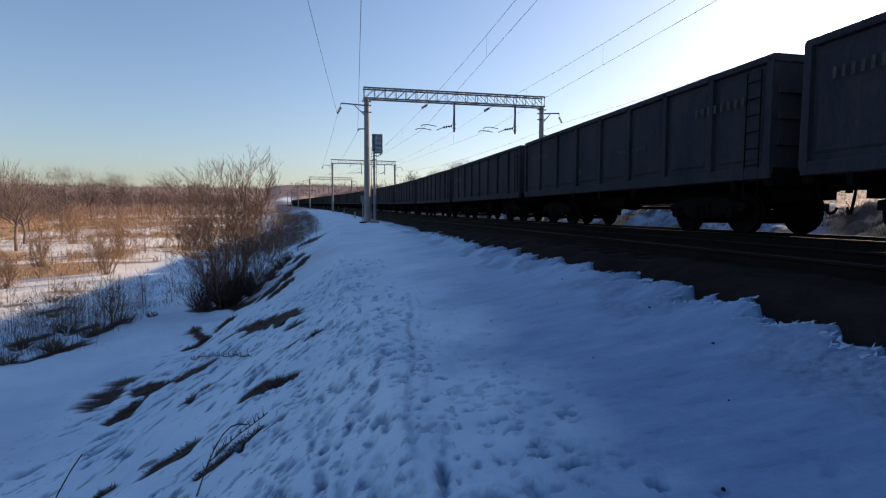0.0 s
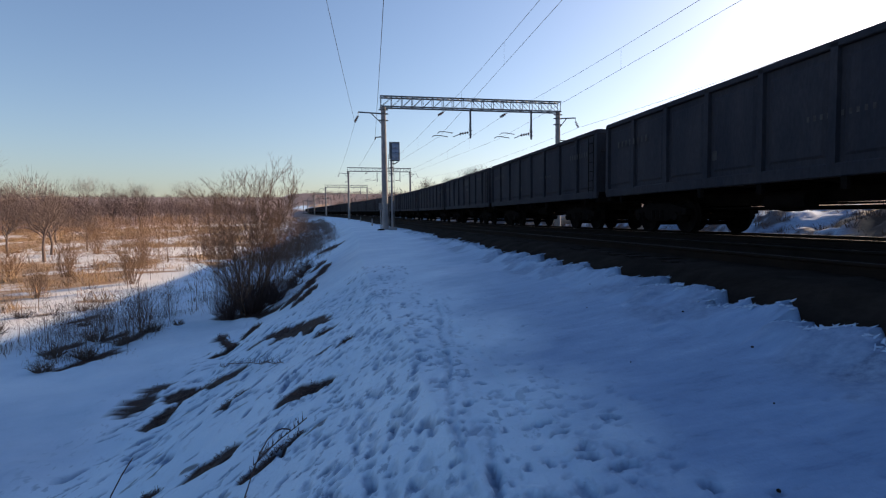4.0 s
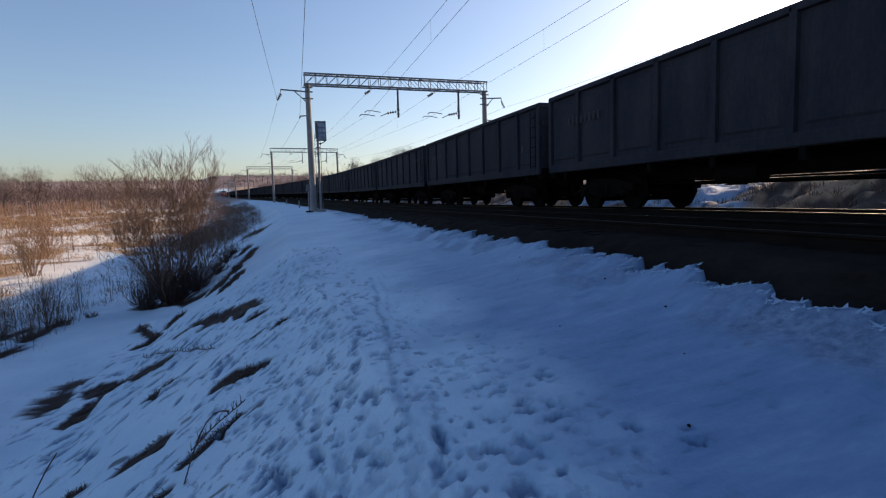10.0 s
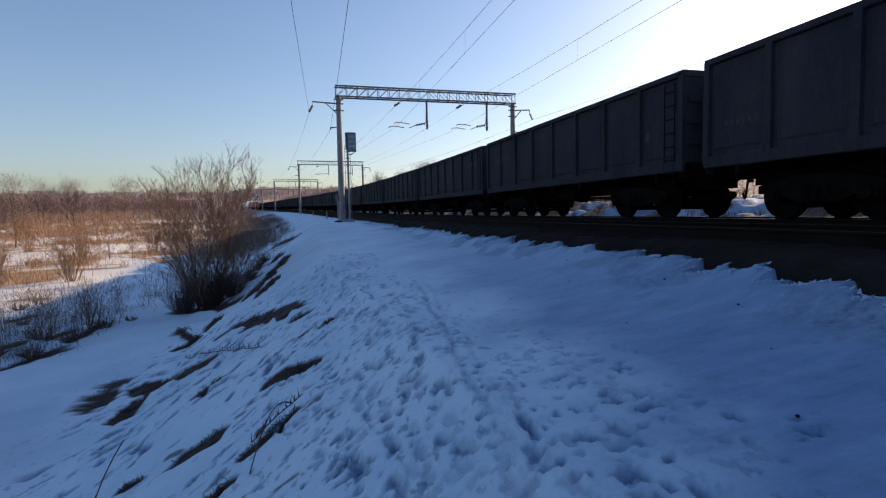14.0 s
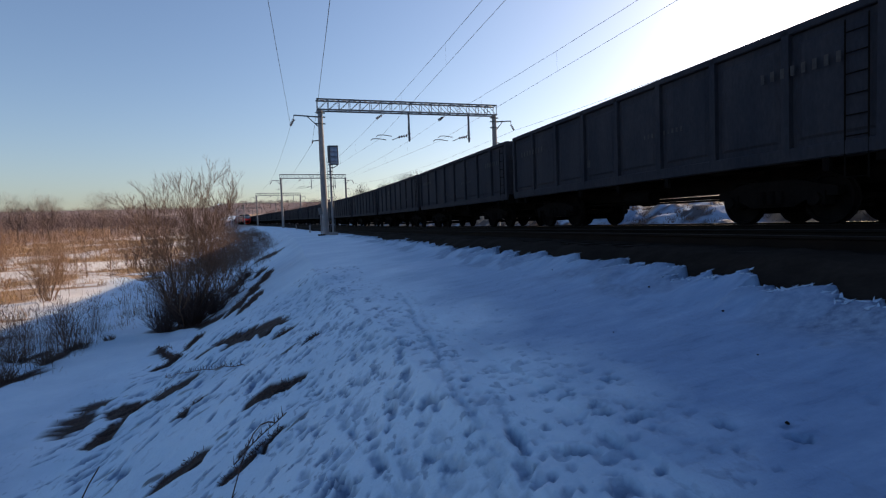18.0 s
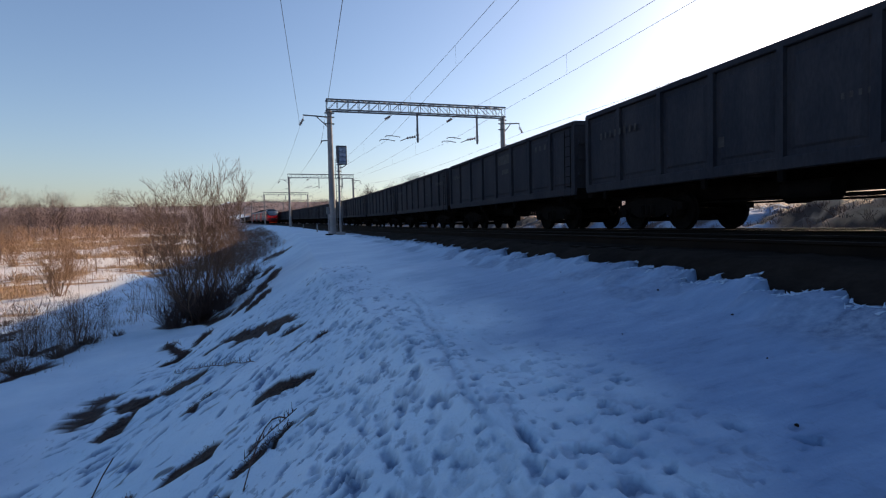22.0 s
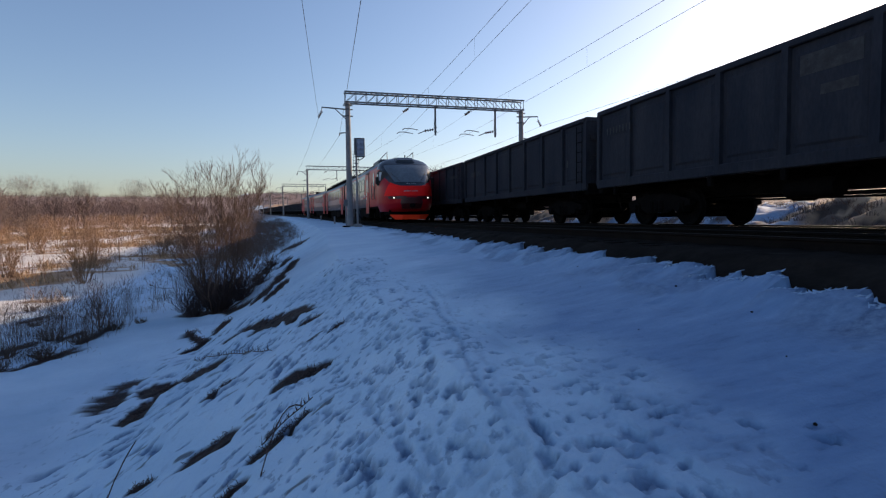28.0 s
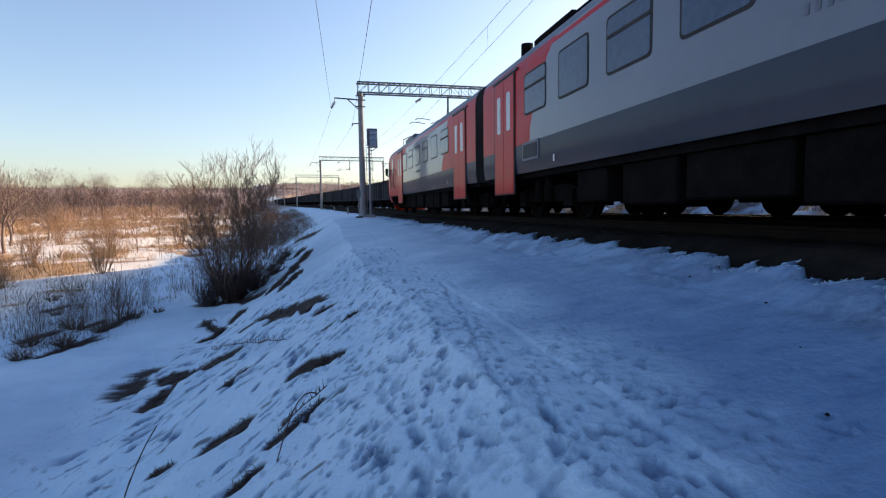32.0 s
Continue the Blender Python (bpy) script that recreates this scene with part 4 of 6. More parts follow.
        stencil("number_marking", 3.9, 5.6, 2.5, 2.72, 8, -1.58)
    words = ("dark soot-stained open gondola wagon with pressed steel sides", "dark gondola wagon with pale chalk panels on its side", "dark gondola wagon with a small white plate and stencilled bars", "dark gondola wagon with a pale scoured patch below its rim")
    return tagged(e, words[kind], "freight wagon", "wagons of the freight train")


kinds = [make_wagon(k) for k in range(4)]
wagons = []
pick = random.Random(5)
for k in range(56):
    j = pick.choice((0, 0, 1, 2, 2, 3))
    if j < len(kinds) and kinds[j] is not None and not kinds[j].get("used"):
        kinds[j]["used"] = 1
        wagons.append(kinds[j])
    else:
        wagons.append(copy_thing(kinds[j], Matrix()))
for w in wagons:
    if "used" in w:
        del w["used"]

# ---- electric train: four cars, cabs at both ends ----
# body section: half width and height, from the skirt up over the roof
SECTION = [(1.70, 1.08), (1.74, 1.30), (1.745, 1.75), (1.745, 2.35), (1.745, 3.35), (1.735, 3.52), (1.70, 3.68), (1.60, 3.85), (1.40, 4.02), (1.08, 4.15), (0.68, 4.24), (0.0, 4.28)]


def grid_part(name, rows, pick, mats, parent, label="", smooth=True, flip=False):
    """A skin over rows of points; pick(j, i, centre) gives each face's material."""
    verts = [p for r in rows for p in r]
    n = len(rows[0])
    faces, idx = [], []
    for j in range(len(rows) - 1):
        for i in range(n - 1):
            f = (j * n + i, j * n + i + 1, (j + 1) * n + i + 1, (j + 1) * n + i)
            faces.append(f[::-1] if flip else f)
            c = (Vector(verts[f[0]]) + Vector(verts[f[2]])) / 2
            idx.append(pick(j, i, c))
    me = bpy.data.meshes.new(name)
    me.from_pydata([tuple(v) for v in verts], [], faces)
    for m in mats:
        me.materials.append(m)
    me.polygons.foreach_set("material_index", idx)
    if smooth:
        me.polygons.foreach_set("use_smooth", [True] * len(faces))
    ob = new(name, me)
    ob.parent = parent
    return tagged(ob, label) if label else ob


def rounded(bm, y0, y1, z0, z1, x0, x1, r=0.09):
    """A plate with rounded corners on a side wall."""
    pts = []
    for cy, cz, a0 in ((y1 - r, z1 - r, 0), (y0 + r, z1 - r, 90), (y0 + r, z0 + r, 180), (y1 - r, z0 + r, 270)):
        for k in range(4):
            a = radians(a0 + 30 * k)
            pts.append((cy + r * math.cos(a), cz + r * math.sin(a)))
    return prism(bm, pts, x0, x1, "x")


def red_zone(y, z, ends, cab=0):
    """Whether the livery is red at a place: the curved ends, and a line under the roof."""
    for y_end, d, reach in ends:
        k = (y - y_end) * d          # metres inward from that end
        up = (max(z, 1.75) - 1.75) / 1.6
        lim = reach + 0.95 * (up ** 1.8 if d < 0 else 1 - up)
        if cab and d == -cab and k < 3.72:
            return True
        if k < lim and z > 1.74:
            return True
    return 3.54 < z < 3.64


def add_window(car, y, side, split):
    x = side * 1.752
    bm = rounded(bmesh.new(), y, y + 1.22, 2.36, 3.29, x - side * 0.03, x, 0.1)
    f = part("window", bm, M_RUBBER, car)
    bm = rounded(bmesh.new(), y + 0.045, y + 1.175, 2.405, 3.245, x - side * 0.03, x + side * 0.006, 0.08)
    part("pane", bm, M_GLASS, f)
    if split:
        part("window_bar", cbox((x - 0.012, y + 0.05, 2.93), (x + 0.012, y + 1.17, 2.99)), M_RUBBER, f)


def add_door(car, y, side, width=1.45):
    x = side * 1.757
    bm = cbox((x - 0.012, y - 0.05, 0.60), (x + 0.012, y + width + 0.05, 3.53))
    f = part("door_frame", bm, M_RUBBER, car)
    for k in range(2):
        y0 = y + k * width / 2
        bm = cbox((x - 0.022, y0 + 0.012, 0.63), (x + 0.022, y0 + width / 2 - 0.012, 3.50), 0.008)
        leaf = part("door_leaf", bm, M_RED, car, "red sliding door leaf")
        cy = y0 + width / 4
        bm = rounded(bmesh.new(), cy - 0.125, cy + 0.125, 2.2, 3.14, x - side * 0.005, x + side * 0.026, 0.06)
        part("door_glass", bm, M_STRIPE, leaf)


def add_bogie(car, y0, r=0.47):
    for side in (-1, 1):
        poly = [(-1.75, 0.42), (-1.75, 0.62), (-1.2, 0.78), (1.2, 0.78), (1.75, 0.62), (1.75, 0.42), (0.75, 0.4), (-0.75, 0.4)]
        bm = prism(bmesh.new(), poly, side * 1.08 - 0.08, side * 1.08 + 0.08, "x")
        for yy in (-1.3, 1.3):
            box(bm, (side * 1.12 - 0.14, yy - 0.2, 0.3), (side * 1.12 + 0.14, yy + 0.2, 0.66))
        for yy in (-0.3, 0.3):
            rod(bm, (side * 1.2, yy, 0.42), (side * 1.2, yy, 0.95), 0.12, 10)
        part("bogie_frame", bm, M_UNDER, car).location = (0, y0, 0)
    for yy in (-1.3, 1.3):
        a = part("axle", rod(bmesh.new(), (-0.8, 0, 0), (0.8, 0, 0), 0.09, 10), M_UNDER, car)
        a.location = (0, y0 + yy, r)
        for side in (-1, 1):
            w = part("wheel", wheel_mesh(r), M_UNDER, a)
            w.matrix_basis = pose(side * 0.79, 0, 0, 0, 0, 0 if side > 0 else 180)


def add_pantograph(car, y):
    e = part("pantograph", cbox((-0.6, y - 0.7, 4.48), (0.6, y + 0.7, 4.54)), M_UNDER, car)
    bm = bmesh.new()
    for x in (-0.5, 0.5):
        rod(bm, (x, y + 0.6, 4.54), (x * 0.7, y - 0.75, 4.95), 0.035, 6)
        rod(bm, (x * 0.7, y - 0.75, 4.95), (x * 0.45, y + 0.35, 5.5), 0.022, 6)
    rod(bm, (-0.35, y - 0.75, 4.95), (0.35, y - 0.75, 4.95), 0.03, 6)
    part("arm", bm, M_UNDER, e)
    for dy in (-0.2, 0.2):
        bm = bmesh.new()
        pts = [(-0.95, y + 0.35 + dy, 5.4), (-0.7, y + 0.35 + dy, 5.54), (0.7, y + 0.35 + dy, 5.54), (0.95, y + 0.35 + dy, 5.4)]
        for a, b in zip(pts, pts[1:]):
            rod(bm, a, b, 0.025, 6)
        part("collector_strip", bm, M_UNDER, e)
    for x in (-0.5, 0.5):
        for dy in (-0.6, 0.6):
            bm = bmesh.new()
            insulator(bm, (x, y + dy, 4.15), (x, y + dy, 4.48), 0.09, 3)
            part("insulator", bm, M_GLASSY, e)


def make_car(y0, y1, ends, windows, doors, cab=0, panto=None, roofkit=0, label=""):
    """One car between y0 and y1 (the driver's cab, if any, lies beyond the end named by cab)."""
    e = new("electric_train_car")
    ys = sorted(set([round(v, 3) for v in np.arange(y0, y1, 0.55)] + [y1] + [round(v, 3) for q, d, r in ends for v in np.clip(q + d * np.arange(0, r + 1.4, 0.035), y0, y1)]))
    zs = sorted(set([1.08, 1.30, 1.745, 3.54, 3.64, 3.68] + [round(v, 3) for v in np.arange(1.75, 3.54, 0.04)]))
    mats = [M_LIGHTGREY, M_DARKGREY, M_RED]
    width = lambda z: float(np.interp(z, [p[1] for p in SECTION], [p[0] for p in SECTION]))
    for side in (-1, 1):
        rows = [[(side * width(z), y, z) for y in ys] for z in zs]
        grid_part("side_wall", rows, lambda j, i, c: 2 if red_zone(c.y, c.z, ends, cab) else (1 if c.z < 1.75 else 0), mats, e, "light grey side with a dark grey skirt and red ends", flip=side > 0)
    top = [p for p in SECTION if p[1] >= 3.68]
    prof = [(x, z) for x, z in top] + [(-x, z) for x, z in top[-2::-1]]
    rows = [[(x, y, z) for x, z in prof] for y in ys[::3] + [y1]]
    grid_part("roof", rows, lambda j, i, c: 0, [M_ROOF], e, "grey ribbed roof")
    for y, d in ((y0, -1), (y1, 1)):
        if cab and d == cab:
            continue
        full = [(x, z) for x, z in SECTION] + [(-x, z) for x, z in SECTION[-2::-1]]
        part("end_wall", prism(bmesh.new(), full, y - d * 0.02, y - d * 0.06), M_RUBBER, e)
        part("gangway", cbox((-0.62, min(y, y + d * 0.42), 1.0), (0.62, max(y, y + d * 0.42), 3.25), 0.05), M_RUBBER, e)
    part("floor_frame", cbox((-1.6, y0 + 0.05, 0.96), (1.6, y1 - 0.05, 1.16)), M_UNDER, e)
    for k, split in windows:
        for side in (-1, 1):
            add_window(e, k, side, split)
    for y in doors:
        for side in (-1, 1):
            add_door(e, y, side)
            part("rain_strip", cbox((side * 1.74 - 0.03, y - 0.2, 3.55), (side * 1.74 + 0.035, y + 1.65, 3.60)), M_DARKGREY, e)
    mid = (y0 + y1) / 2
    for y in (mid - 7.6, mid + 7.6):
        add_bogie(e, y)
    rng = random.Random(int(y1 * 100) + roofkit)
    y = mid - 5.1
    while y < mid + 4.6:
        w = rng.uniform(0.9, 1.9)
        z0 = rng.uniform(0.24, 0.42)
        for side in (-1, 1):
            part("equipment_box", cbox((side * 1.1 - 0.42, y, z0), (side * 1.1 + 0.42, y + w, 0.97), 0.03), M_UNDER, e)
        y += w + rng.uniform(0.05, 0.6)
    for y in () if cab else (y0 + 3.15, y1 - 4.1):
        for side in (-1, 1):
            v = part("vent", cbox((side * 1.74 - 0.025, y, 1.34), (side * 1.74 + 0.025, y + 0.95, 1.76)), M_ROOF, e)
            part("vent_frame", cbox((side * 1.757 - 0.013, y + 0.07, 1.40), (side * 1.757 + 0.013, y + 0.88, 1.70)), M_RUBBER, v)
            for k in range(5):
                part("slat", cbox((side * 1.767 - 0.008, y + 0.1, 1.43 + 0.053 * k), (side * 1.767 + 0.008, y + 0.85, 1.45 + 0.053 * k)), M_DARKGREY, v)
    # roof gear
    if roofkit == 1:
        for side in (-1, 1):
            bm = bmesh.new()
            for k in range(16):
                yy = y0 + 1.2 + k * (y1 - y0 - 2.4) / 15
                rod(bm, (side * 1.25, yy, 4.05), (side * 1.25, yy, 4.55), 0.018, 5)
            rod(bm, (side * 1.25, y0 + 1.2, 4.55), (side * 1.25, y1 - 1.2, 4.55), 0.02, 5)
            part("roof_rail", bm, M_UNDER, e)
        for yy in (y0 + 0.25, y1 - 1.75):
            part("roof_unit", cbox((-1.4, yy, 3.86), (1.4, yy + 1.5, 4.44), 0.12), M_UNDER, e)
        for k in range(5):
            yy = y0 + 3.6 + k * 3.2
            part("roof_resistor_box", cbox((-1.15, yy, 4.05), (1.15, yy + 2.3, 4.56), 0.05), M_UNDER, e)
    elif roofkit == 2:
        for yy in (y0 + 0.5, y1 - 4.4):
            part("roof_unit", cbox((-1.2, yy, 3.98), (1.2, yy + 2.0, 4.42), 0.12), M_UNDER, e)
        part("exhaust_stack", rod(bmesh.new(), (-0.9, y1 - 1.3, 3.9), (-0.9, y1 - 1.3, 4.62), 0.16, 12), M_UNDER, e)
        bm = bmesh.new()
        for side in (-1, 1):
            rod(bm, (side * 1.3, y0 + 4, 4.12), (side * 1.3, y1 - 5, 4.12), 0.03, 5)
        part("roof_cable_duct", bm, M_UNDER, e)
    elif roofkit == 3:
        part("roof_unit", cbox((-1.42, y1 - 2.55, 3.84), (1.42, y1 - 1.35, 4.5), 0.1), M_UNDER, e)
        part("roof_unit", cbox((-1.38, y1 - 1.25, 3.84), (1.38, y1 - 0.25, 4.36), 0.1), M_UNDER, e)
        for side in (-1, 1):
            bm = rod(bmesh.new(), (side * 1.5, y0 + 2.4, 4.0), (side * 1.5, y1 - 0.3, 4.0), 0.03, 5)
            part("roof_cable_duct", bm, M_UNDER, e)
    if panto is not None:
        add_pantograph(e, panto)
    # white notices on and beside a door, and small jacking marks
    for y in doors[:1] if cab < 0 else ():
        part("notice", cbox((-1.765, y + 2.08, 1.88), (-1.755, y + 2.26, 2.08)), M_WHITE, e)
        part("notice", cbox((-1.765, y + 2.36, 1.88), (-1.755, y + 2.54, 2.08)), M_WHITE, e)
        for z in (1.66, 1.93):
            part("notice", cbox((-1.785, y + 1.06, z), (-1.775, y + 1.24, z + 0.2)), M_WHITE, e)
    for y in (mid - 5.9, mid + 5.9):
        part("jacking_mark", cbox((-1.752, y, 1.2), (-1.742, y + 0.05, 1.34)), M_WHITE, e)
    bm = bmesh.new()
    for k in range(10):
        box(bm, (-1.752, mid - 0.8 + 0.12 * k, 2.04), (-1.7475, mid - 0.745 + 0.12 * k, 2.14))
    tagged(part("number_marking", bm, M_ROOF, e), kind="stuff")
    if cab:
        make_cab(e, y0 if cab < 0 else y1, cab)
    return tagged(e, label, "train car", "cars of the electric train")


# the nose: how far it reaches out at each height
REACH = [(0.70, 2.30), (0.90, 2.60), (1.20, 2.74), (1.66, 2.74), (2.0, 2.68), (2.3, 2.58), (2.7, 2.28), (3.1, 1.94), (3.5, 1.52), (3.8, 1.10), (4.0, 0.72), (4.15, 0.38), (4.27, 0.04)]


def nose_at(z, a, d, y_base, out=0.0):
    """A point on the nose at height z; a runs from -1 over the middle to 1, the sides."""
    w = float(np.interp(z, [0.7] + [p[1] for p in SECTION], [1.58] + [p[0] for p in SECTION]))
    reach = float(np.interp(z, [p[0] for p in REACH], [p[1] for p in REACH]))
    q = math.pi / 2 * a
    c, s = abs(math.cos(q)), abs(math.sin(q))
    p = 2 / 2.7
    return (math.copysign((w + out) * s ** p, a), y_base + d * (reach + out) * c ** p, z)


def nose_shade(c, d, y_base):
    k, half, z = (c.y - y_base) * d, abs(c.x), c.z
    if z > 3.45:
        return 1
    low = 2.32 + 0.55 * max(0.0, half - 0.7) ** 1.5 + 0.8 * max(0.0, half - 1.3)
    if z > low and k > 0.95 - 0.25 * (z - 2.4):
        return 1
    if 1.68 < z <= low and k > 1.62 + 0.5 * (z - 1.68):
        return 2
    if 1.48 < z <= 1.66 and 1.95 + 0.9 * (1.66 - z) < k and half > 0.35:
        return 3
    if 0.86 < z <= 1.60 and half < 0.72 - 0.25 * abs(z - 1.3) and k > 1.5:
        return 3
    return 0


def make_cab(e, y_base, d):
    """The rounded nose, 2.7 m long, from y_base outward."""
    mats = [M_RED, M_CABDARK, M_BRIGHTRED, M_LAMPBAND]
    zs = list(np.linspace(0.70, 4.27, 110))
    rows = [[nose_at(z, a, d, y_base) for a in np.linspace(-1, 1, 150)] for z in zs]
    grid_part("nose_shell", rows, lambda j, i, c: nose_shade(c, d, y_base), mats, e, "red moulded cab nose, dark above a bright red band", flip=d < 0)
    # windscreen, a little proud of the shell, wider at the top
    g = [[nose_at(z, a * (0.30 + 0.26 * (z - 2.55)), d, y_base, 0.016) for a in np.linspace(-1, 1, 25)] for z in np.linspace(2.55, 3.72, 14)]
    grid_part("windscreen", g, lambda j, i, c: 0, [M_SCREEN], e, "dark curved windscreen", flip=d < 0)
    for w0 in (-0.16, 0.16):
        bm = bmesh.new()
        p, q = nose_at(2.56, w0, d, y_base, 0.04), nose_at(3.15, w0 * 2.2, d, y_base, 0.04)
        rod(bm, p, q, 0.014, 5)
        part("wiper", bm, M_RUBBER, e)
    side = [(-0.7, 4.2), (-0.6, 4.30), (0.45, 4.28), (0.92, 4.06), (1.0, 3.8), (-0.7, 3.8)]
    bm = prism(bmesh.new(), [(y_base + d * k, z) for k, z in side], -0.62, 0.62, "x")
    bmesh.ops.bevel(bm, geom=bm.edges[:], offset=0.09, segments=2, affect="EDGES")
    part("roof_fairing", bm, M_CABDARK, e)
    for a in (-0.36, 0.36):
        p = Vector(nose_at(1.56, a, d, y_base, 0.0))
        h = part("headlight_housing", lathe(bmesh.new(), [(-0.10, 0.11), (0.02, 0.105), (0.022, 0.07)], 16, "y"), M_RUBBER, e)
        h.location = p
        lens = part("headlight", lathe(bmesh.new(), [(-0.05, 0.05), (0.03, 0.05), (0.042, 0.03)], 16, "y"), M_LAMP, h)
        lens.location = (0, d * 0.01, 0)
        if d < 0:
            lens.matrix_basis = pose(0, -0.01, 0, 0, 0, 180)
            h.matrix_basis = pose(p.x, p.y, p.z, 0, 0, 180)
            lens.matrix_basis = pose(0, 0.01, 0)
    # bars for the writing on the nose
    for z, a0, n, w in ((1.98, -0.10, 9, 0.021), (2.44, -0.06, 6, 0.022)):
        bm = bmesh.new()
        for k in range(n):
            p = nose_at(z, (a0 + w * k) * -d, d, y_base, 0.012)
            box(bm, (p[0] - 0.02, p[1] - 0.006, z - 0.045), (p[0] + 0.02, p[1] + 0.006, z + 0.045))
        tagged(part("lettering_marking", bm, M_STRIPE, e), kind="stuff")
    # coupler and snow plough
    part("coupler", cbox((-0.14, y_base + d * 2.66 - 0.3, 0.96), (0.14, y_base + d * 2.66 + 0.3, 1.2), 0.05), M_UNDER, e)
    bm = bmesh.new()
    for side in (-1, 1):
        v = [bm.verts.new(p) for p in ((side * 0.55, y_base + d * 2.55, 0.2), (side * 0.98, y_base + d * 2.2, 0.2), (side * 1.3, y_base + d * 1.85, 0.52), (side * 0.55, y_base + d * 2.42, 0.50))]
        bm.faces.new(v)
        w = [bm.verts.new(p.co - Vector((0, d * 0.08, 0))) for p in v]
        bm.faces.new(w)
        for q in range(4):
            bm.faces.new((v[q], v[(q + 1) % 4], w[(q + 1) % 4], w[q]))
    box(bm, (-0.55, y_base + d * 2.42 - 0.06, 0.2), (0.55, y_base + d * 2.42 + 0.06, 0.50))
    bmesh.ops.recalc_face_normals(bm, faces=bm.faces[:])
    part("snow_plough", bm, M_ORANGE, e, "orange snow plough under the nose")
    part("underframe", cbox((-1.3, y_base + min(0, d * 1.9), 0.5), (1.3, y_base + max(0, d * 1.9), 1.15)), M_UNDER, e)
    for side in (-1, 1):
        x = side * 1.735
        def on_side(k, z, out):
            reach = float(np.interp(z, [p[0] for p in REACH], [p[1] for p in REACH]))
            p = 2 / 2.7
            c = min(1.0, max(0.0, k / reach)) ** (1 / p)
            return nose_at(z, side * (1 - math.asin(c) / (math.pi / 2)), d, y_base, out)
        ks = np.linspace(0.02, 1.72, 14)
        low, high = np.interp(ks, [0, 0.8, 1.25, 1.72], [2.42, 2.48, 2.72, 3.08]), np.interp(ks, [0, 0.75, 1.72], [3.22, 3.42, 3.14])
        g = [[on_side(k, a + (b - a) * f, 0.012) for k, a, b in zip(ks, low, high)] for f in np.linspace(0, 1, 8)]
        w = grid_part("cab_side_window", g, lambda j, i, c: 0, [M_RUBBER], e, flip=side * d < 0)
        for k0, k1, z0, z1 in ((0.14, 0.50, 2.56, 3.16), (0.72, 1.06, 2.72, 3.26)):
            g = [[on_side(k, z, 0.022) for k in np.linspace(k0, k1, 6)] for z in np.linspace(z0, z1, 5)]
            grid_part("pane", g, lambda j, i, c: 0, [M_STRIPE], w, flip=side * d < 0)
        yc = y_base + d * 0.62
        part("mirror", cbox((side * 1.86 - 0.08, yc - 0.10, 2.5), (side * 1.86 + 0.08, yc + 0.10, 2.98), 0.03), M_RUBBER, e)
        part("mirror_arm", cbox((side * 1.76 - 0.08, yc - 0.03, 2.42), (side * 1.76 + 0.08, yc + 0.03, 2.5)), M_RUBBER, e)
        # driver's door with hand rails
        yd0, yd1 = sorted((y_base - d * 1.9, y_base - d * 0.9))
        dr = part("cab_door", cbox((x - 0.022, yd0, 1.5), (x + 0.022, yd1, 3.45), 0.015), M_RED, e)
        bm = rounded(bmesh.new(), yd0 + 0.28, yd0 + 0.72, 2.5, 3.35, x, x + side * 0.03, 0.1)
        part("door_glass", bm, M_STRIPE, dr)
        part("door_handle", cbox((x - 0.01, yd0 + 0.75, 1.78), (x + side * 0.05, yd0 + 0.92, 2.02), 0.01), M_RUBBER, dr)
        for yy in (yd0 - 0.1, yd1 + 0.1):
            bm = rod(bmesh.new(), (x + side * 0.08, yy, 1.6), (x + side * 0.08, yy, 2.75), 0.022, 8)
            for z in (1.6, 2.75):
                rod(bm, (x, yy, z), (x + side * 0.09, yy, z), 0.025, 6)
            part("hand_rail", bm, M_STEEL, e)
    bm = bmesh.new()
    yr = y_base - d * 2.2
    for side in (-1, 1):
        rod(bm, (side * 0.9, yr + d * 1.5, 4.2), (side * 0.9, yr + d * 1.4, 4.75), 0.025, 6)
        rod(bm, (side * 0.9, yr - d * 1.0, 4.2), (side * 0.9, yr - d * 1.0, 4.6), 0.025, 6)
        rod(bm, (side * 0.9, yr + d * 1.5, 4.75), (side * 0.9, yr - d * 1.2, 4.6), 0.03, 6)
    part("roof_handrail", bm, M_STEEL, e)
    part("horn", rod(bmesh.new(), (0.3, yr + d * 1.6, 4.2), (0.3, yr + d * 1.6, 4.55), 0.035, 8), M_UNDER, e)
    part("roof_unit", cbox((-1.15, yr - 3.2 if d > 0 else yr + 0.6, 4.0), (1.15, yr - 0.6 if d > 0 else yr + 3.2, 4.5), 0.12), M_DARKGREY, e)


